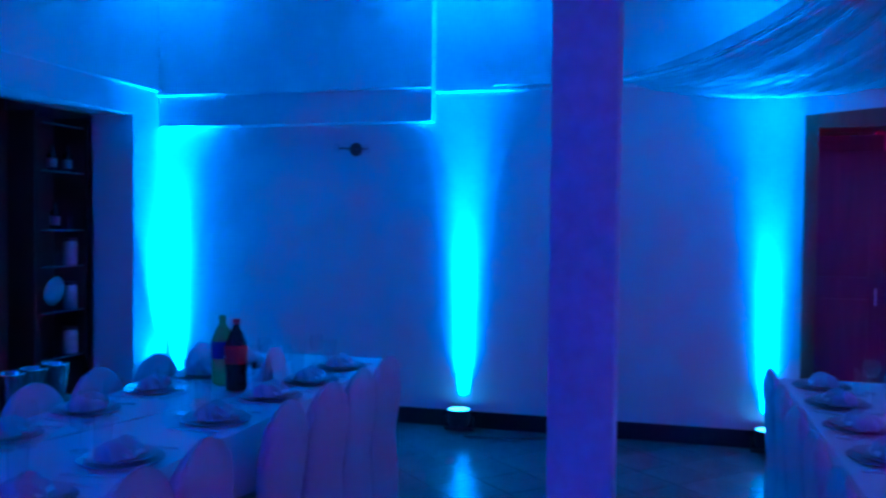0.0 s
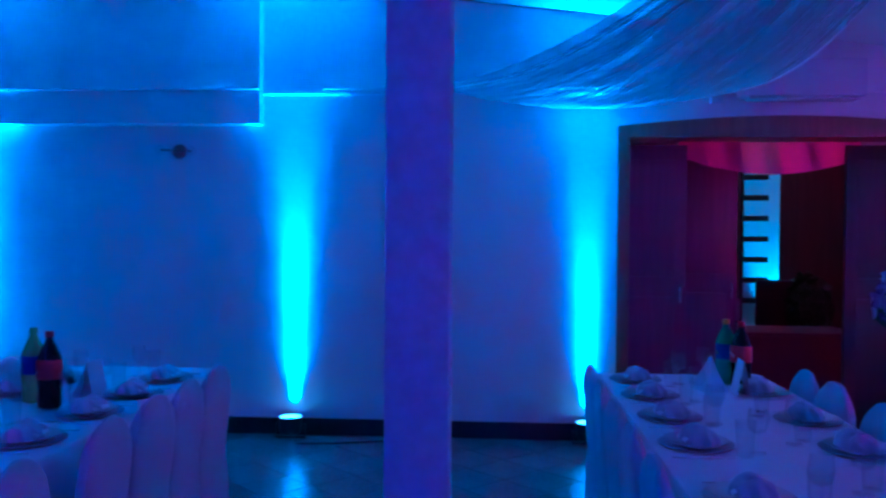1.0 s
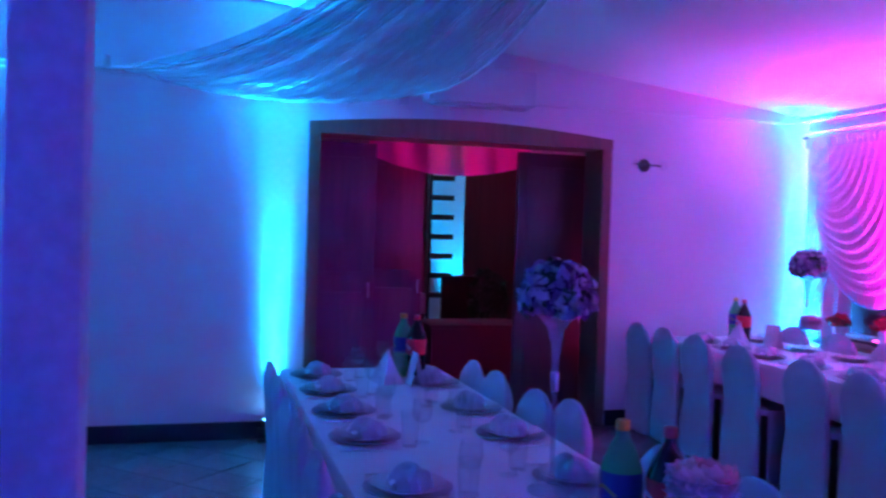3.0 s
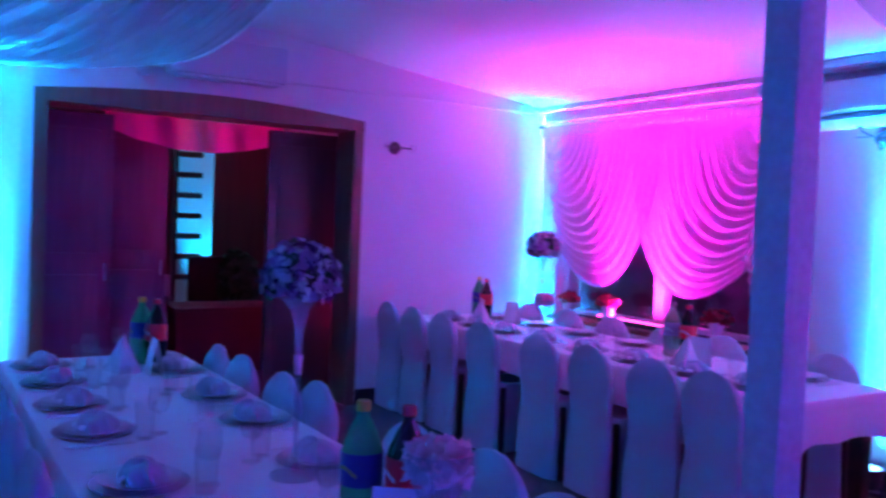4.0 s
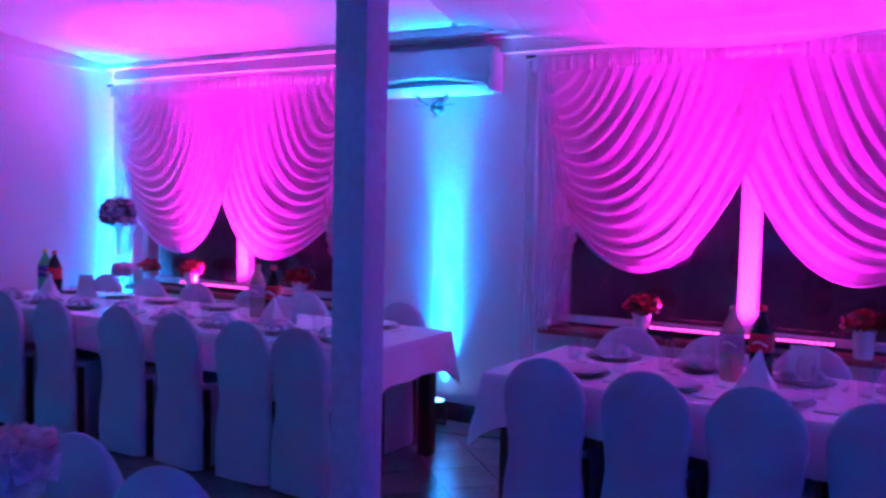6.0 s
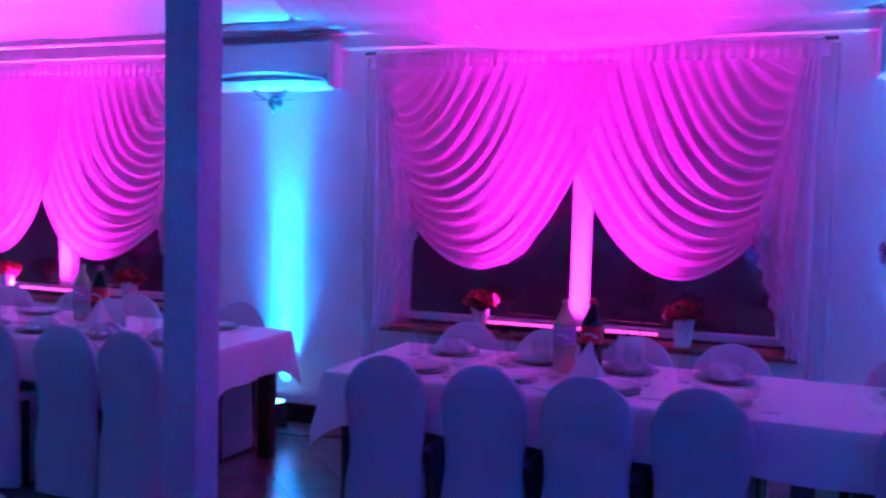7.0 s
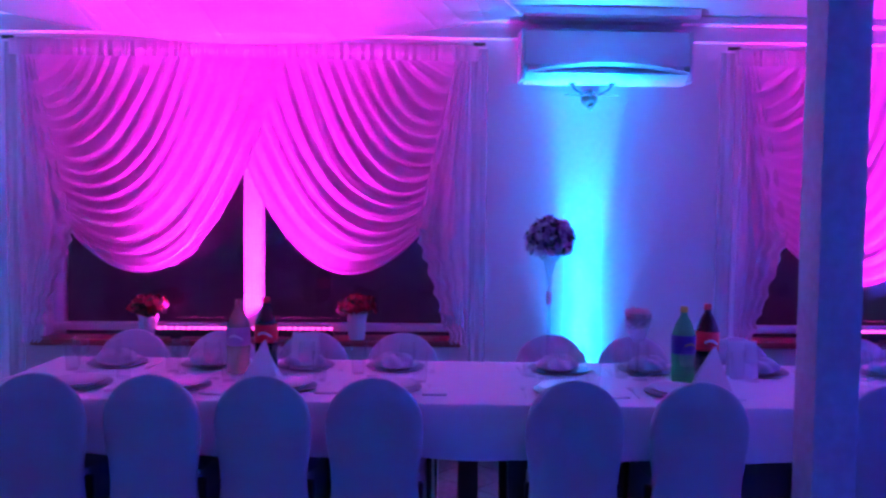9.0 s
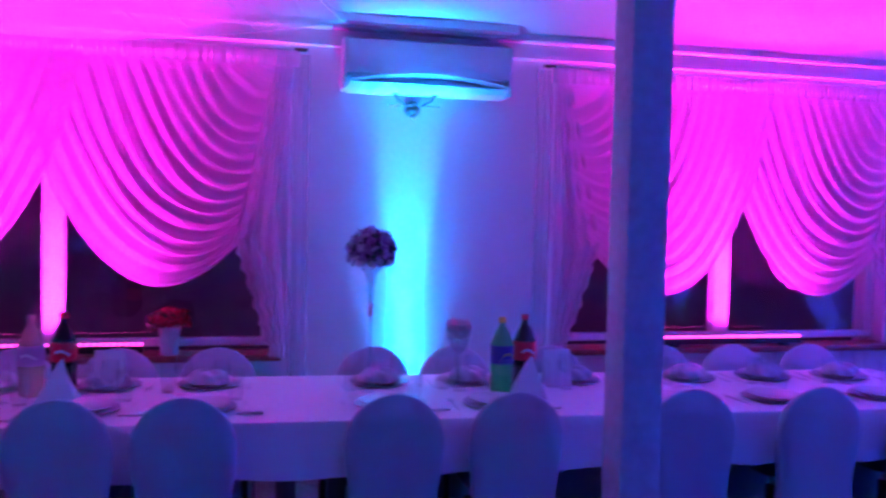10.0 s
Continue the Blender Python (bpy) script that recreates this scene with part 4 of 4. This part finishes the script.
def petal_glass(x, y, h, r, seed):
    """A stemmed glass with a wide bowl, heaped flat with pale petals."""
    t = thing("cocktail_glass", "clear cocktail glass filled with pale pink flowers", "glass", pose(x, y, TZ), "cocktail glasses")
    part("bowl", lathe([(0.006, h * 0.50), (r * 0.62, h * 0.60), (r * 0.86, h * 0.78), (r, h), (r * 0.975, h), (r * 0.83, h * 0.78), (r * 0.58, h * 0.61), (0.0, h * 0.52)], 28), M_VASE, t)
    part("stem", lathe([(0.006, h * 0.51), (0.005, 0.03), (0.012, 0.01), (r * 0.7, 0.004), (r * 0.7, 0), (0, 0)], 20), M_VASE, t)
    for name, mat, cnt, lift, sd in (("pink_petals", M_PINKP, 170, 0.98, 0), ("white_petals", M_PETALW, 130, 0.84, 1)):
        b = petals(bmesh.new(), cnt, r * 0.86, 0.34, r * 0.34, seed + 20 * sd)
        bmesh.ops.translate(b, verts=b.verts, vec=(0, 0, h * lift))
        tagged(part(name, b, mat, t), kind="stuff")


petal_glass(1.06, 3.92, 0.29, 0.06, 5)
petal_glass(-1.63, 1.06, 0.27, 0.08, 6)
petal_glass(-4.95, 4.05, 0.26, 0.075, 7)


def pot_plant(x, seed, s=1.0):
    t = thing("potted_flower", "red flowering plant in a white pot on the window sill", "plant", pose(x, 5.08, SILL_Z - 0.02), "potted flowers")
    part("pot", lathe([(0, 0), (0.045 * s, 0), (0.056 * s, 0.132 * s), (0.061 * s, 0.134 * s), (0.061 * s, 0.150 * s), (0.053 * s, 0.150 * s), (0.050 * s, 0.125 * s), (0, 0.125 * s)], 20), M_POT, t)
    for name, mat, cnt, rad, sq in (("bloom_mass", M_REDLEAF, 110, 0.095, 0.6), ("foliage", M_LEAF, 80, 0.095, 0.55)):
        b = petals(bmesh.new(), cnt, rad * s, sq, 0.035 * s, seed)
        bmesh.ops.translate(b, verts=b.verts, vec=(0, 0, 0.185 * s))
        tagged(part(name, b, mat, t), kind="stuff")


for x, s in ((-1.53, 1.0), (-0.31, 1.05), (-5.35, 1.0), (-4.2, 1.0), (-5.85, 0.9)):
    pot_plant(x, int(x * 100) % 97, s)


# ---- bar niche ----
shelf = thing("bar_shelf", "dark wooden bar shelving with glasses and plates", "shelf", pose(-5.1, -4.86, 0))
for x in (-0.735, 0.735):
    part("side_panel", boxed(x - 0.015, -0.16, 0, x + 0.015, 0.16, 2.38, bevel=0.003), M_DARK, shelf)
part("back_panel", boxed(-0.72, -0.16, 0, 0.72, -0.14, 2.38), M_PANEL, shelf)
SHELF_Z = (0.48, 0.84, 1.19, 1.47, 1.92, 2.28)
part("divider", boxed(-0.245, -0.14, 0, -0.22, 0.10, 2.38, bevel=0.003), M_DARK, shelf)
for z in SHELF_Z:
    board = part("board", boxed(-0.72, -0.14, z, -0.245, 0.138, z + 0.014, bevel=0.002), M_GLASS, shelf, "glass shelf board")
    part("board_edge", tube([(-0.718, 0.143, z + 0.007), (-0.247, 0.143, z + 0.007)], 0.0065, 8), M_EDGE, board, "bright polished front edge")
for k, z in enumerate(SHELF_Z[:-1]):
    if k < 3:
        t = thing("storage_jar", "pale cloudy glass jar on a bar shelf", "jar", pose(-5.755, -4.79, z + 0.014), "storage jars")
        part("jar", lathe([(0, 0), (0.052, 0), (0.058, 0.008), (0.058, 0.165), (0.050, 0.182), (0.050, 0.192), (0, 0.192)], 18), M_JAR, t)
        part("lid", lathe([(0.052, 0.186), (0.054, 0.188), (0.054, 0.208), (0.048, 0.212), (0, 0.212)], 18), M_BLACK, t)
    for x in ((-5.76, -5.60) if k > 2 else (-5.60,)):
        x += rng.uniform(-0.02, 0.02)
        if (k + int(x * 10)) % 2 == 0:
            t = thing("bar_glass", "upturned clear glass on a bar shelf", "glass", pose(x, -4.80, z + 0.014), "bar glasses")
            part("glass", lathe([(0.03, 0), (0.035, 0.11), (0.03, 0.115), (0, 0.115)], 16), M_GLASS, t)
        else:
            t = thing("spirit_bottle", "dark spirit bottle on a bar shelf", "bottle", pose(x, -4.82, z + 0.014), "spirit bottles")
            part("bottle", lathe([(0, 0), (0.035, 0), (0.037, 0.01), (0.037, 0.13), (0.015, 0.17), (0.013, 0.21), (0, 0.21)], 16), M_COLA, t)
            part("label", lathe([(0.0375, 0.03), (0.038, 0.031), (0.038, 0.10), (0.0375, 0.101)], 16), M_MAUVE, t)
t = thing("display_plate", "round white plate standing on a bar shelf", "plate", pose(-5.56, -4.76, 1.0, 82, 0, 0))
part("plate", lathe([(0, 0), (0.08, 0.0), (0.112, 0.015), (0.115, 0.02), (0.08, 0.008), (0, 0.006)], 26), M_CHARGER, t)
counter = thing("bar_counter", "low dark wooden counter in front of the bar shelving", "counter", pose(-4.55, -4.2, 0))
part("body", boxed(-0.35, -0.18, 0, 0.75, 0.18, 0.33), M_PANEL, counter)
part("worktop", boxed(-0.38, -0.21, 0.33, 0.78, 0.21, 0.36, bevel=0.008), M_DARK, counter)
for x in (-4.80, -4.60, -4.40):
    t = thing("ice_bucket", "shiny steel ice bucket on the low bar counter", "bucket", pose(x, -4.15, 0.36), "ice buckets")
    part("bucket", lathe([(0, 0), (0.06, 0), (0.085, 0.22), (0.092, 0.225), (0.085, 0.23), (0.08, 0.22), (0.055, 0.01), (0, 0.01)], 22), M_STEEL, t)

# ---- the room beyond the doorway ----
RX = -11.0
setting("wall_far_west", boxed(RX - 0.2, -2.0, 0, RX, 6.0, CEIL), M_PANEL, "dark red-brown panelled far wall", "wall")
setting("wall_far_south", boxed(RX, -1.4, 0, XW - T, -1.2, CEIL), M_MAUVE, "dusky mauve side wall", "wall")
setting("wall_far_north", boxed(RX, 5.6, 0, XW - T, 5.8, CEIL), M_MAUVE, "dusky mauve side wall", "wall")


def door_leaf(x, y0, y1, label, M_PANEL=M_PANEL):
    t = thing("folding_door", label, "door", pose(x, y0, 0), kind="structure")
    w = y1 - y0
    part("leaf", boxed(-0.02, 0, 0.02, 0.02, w, 2.24, bevel=0.006), M_PANEL, t)
    for z in (0.12, 1.2):
        part("panel", boxed(0.02, 0.09, z, 0.032, w - 0.09, z + 0.92, bevel=0.008), M_PANEL, t)
    part("handle", tube([(0.02, w - 0.05, 1.0), (0.07, w - 0.05, 1.0), (0.07, w - 0.05, 1.12), (0.02, w - 0.05, 1.12)], 0.008, 8), M_STEEL, t)


door_leaf(-6.78, 0.62, 1.33, "reddish brown folding door leaf pushed aside", M_DOORRED)
door_leaf(-7.35, 1.30, 1.88, "reddish brown folding door leaf pushed aside", M_DOORRED)
door_leaf(-6.78, 2.55, 3.30, "dark brown folding door leaf pushed aside")
t = thing("slatted_rack", "tall ladder rack of dark slats lit blue from behind", "rack", pose(-9.5, 2.68, 0))
part("upright", boxed(-0.02, -0.17, 0, 0.03, -0.14, 2.25, bevel=0.006), M_DARK, t)
for k in range(7):
    part("slat", boxed(-0.03, -0.14, 0.78 + k * 0.225, 0.05, 0.12, 0.84 + k * 0.225, bevel=0.006), M_DARK, t)
setting("trim_far_pillar", boxed(-9.98, 2.62, 0, -9.8, 3.03, CEIL), M_WALL, "white pillar behind the rack", "pillar")
t = thing("red_counter", "low counter with a red front", "counter", pose(-8.3, 2.62, 0))
part("front", boxed(-0.3, -0.45, 0.0, 0.3, 0.55, 0.60, bevel=0.02), M_REDSEAT, t)
part("top", boxed(-0.32, -0.47, 0.60, 0.32, 0.57, 0.63, bevel=0.008), M_REDSEAT, t)
t = thing("armchair", "dark red armchair beside the rack", "chair", pose(-9.1, 2.82, 0))
part("seat", boxed(-0.22, -0.2, 0.3, 0.22, 0.2, 0.55, bevel=0.05), M_DARKSEAT, t)
part("backrest", boxed(-0.24, -0.2, 0.55, -0.16, 0.2, 1.05, bevel=0.04), M_DARKSEAT, t)
for x in (-0.18, 0.18):
    for y in (-0.16, 0.16):
        part("leg", boxed(x - 0.02, y - 0.02, 0, x + 0.02, y + 0.02, 0.32), M_DARK, t)
t = thing("draped_side_table", "small dark side table under a mauve cloth", "table", pose(-8.6, 1.95, 0))
part("tabletop", boxed(-0.35, -0.38, 0.68, 0.35, 0.22, 0.72, bevel=0.01), M_DARK, t)
part("cloth", boxed(-0.36, -0.39, 0.721, 0.36, 0.23, 0.92, bevel=0.02), M_MAUVE, t)
for x in (-0.3, 0.3):
    for y in (-0.33, 0.17):
        part("leg", boxed(x - 0.03, y - 0.03, 0, x + 0.03, y + 0.03, 0.68), M_DARK, t)
d = thing("ceiling_drape", "red drape slung under the ceiling of the next room", "drape")
part("cloth", sheet(lambda u, v: Vector((-7.1 + 0.2 * u + 0.03 * math.sin(v * 30), 1.30 + 1.45 * v, 2.61 - u * (0.40 + 0.19 * math.sin(math.pi * min(1.0, 0.1 + v * 0.8))))), 16, 60), M_REDCLOTH, d)
part("hook", lathe([(0, 0), (0.02, 0), (0.02, 0.08), (0, 0.08)], 10, centre=(-7.1, 1.32, 2.55)), M_STEEL, d)
# Housing for the added, unseen bar that brightens the drape.
t = thing("led_bar", "short unseen LED bar added to light the next room's drape", "stage light", pose(-7.0, 3.52, 0.0), "LED bars")
part("housing", boxed(-0.22, -0.04, 0.0, 0.22, 0.04, 0.2, bevel=0.01), M_BLACK, t)
part("lens", boxed(-0.2, -0.03, 0.19, 0.2, 0.03, 0.212, bevel=0.004), M_BARLENS, t)
t = thing("potted_palm", "dark leafy plant in the next room", "plant", pose(-9.2, 3.15, 0))
part("pot", lathe([(0, 0), (0.13, 0), (0.17, 0.3), (0.15, 0.3), (0, 0.27)], 18), M_BLACK, t)
b = petals(bmesh.new(), 200, 0.2, 1.8, 0.09, 31)
bmesh.ops.translate(b, verts=b.verts, vec=(0, 0, 0.75))
tagged(part("foliage", b, M_LEAF, t), kind="stuff")
wash_light(-9.60, 3.00, 90)
t = thing("led_bar", "slim LED bar glowing pink on the floor of the next room", "stage light", pose(-9.9, 3.95, 0.0), "LED bars")
part("housing", boxed(-0.3, -0.04, 0.0, 0.3, 0.04, 0.2, bevel=0.01), M_BLACK, t)
part("lens", boxed(-0.28, -0.03, 0.19, 0.28, 0.03, 0.212, bevel=0.004), M_BARLENS, t)

# ---- floor tiles, laid diagonally; the nearest ones single ----
r2 = math.sqrt(0.5)
far_tiles = bmesh.new()
singles = []
for i in range(-40, 41):
    for j in range(-40, 41):
        x, y = (i - j) * side * r2 - 1.5, (i + j) * side * r2 + 0.6
        if not (-6.25 < x < 5.5 and -4.4 < y < 5.05):
            continue
        near = (x < -4.3 and -1.9 < y < 0.6) or (-3.2 < x < -1.2 and 2.2 < y < 4.9) or (-5.5 < x < -1.5 and 1.6 < y < 3.3)
        if near and len(singles) < 300:
            singles.append((x, y))
        else:
            p = [Vector((x, y, 0)) + Matrix.Rotation(radians(45), 3, "Z") @ Vector((a * (side / 2 - 0.003), b * (side / 2 - 0.003), 0)) for a, b in ((-1, -1), (1, -1), (1, 1), (-1, 1))]
            top4 = [far_tiles.verts.new(q) for q in p]
            low4 = [far_tiles.verts.new(q - Vector((0, 0, 0.006))) for q in p]
            far_tiles.faces.new(top4)
            for k in range(4):
                far_tiles.faces.new((top4[k], low4[k], low4[(k + 1) % 4], top4[(k + 1) % 4]))
rest = part("tiles", far_tiles, M_TILE, floor, smooth=False)
tagged(rest, kind="stuff")
for x, y in singles:
    ob = new("tile", tile_mesh)
    ob.parent = floor
    ob.matrix_local = pose(x, y, 0, 0, 0, 45)
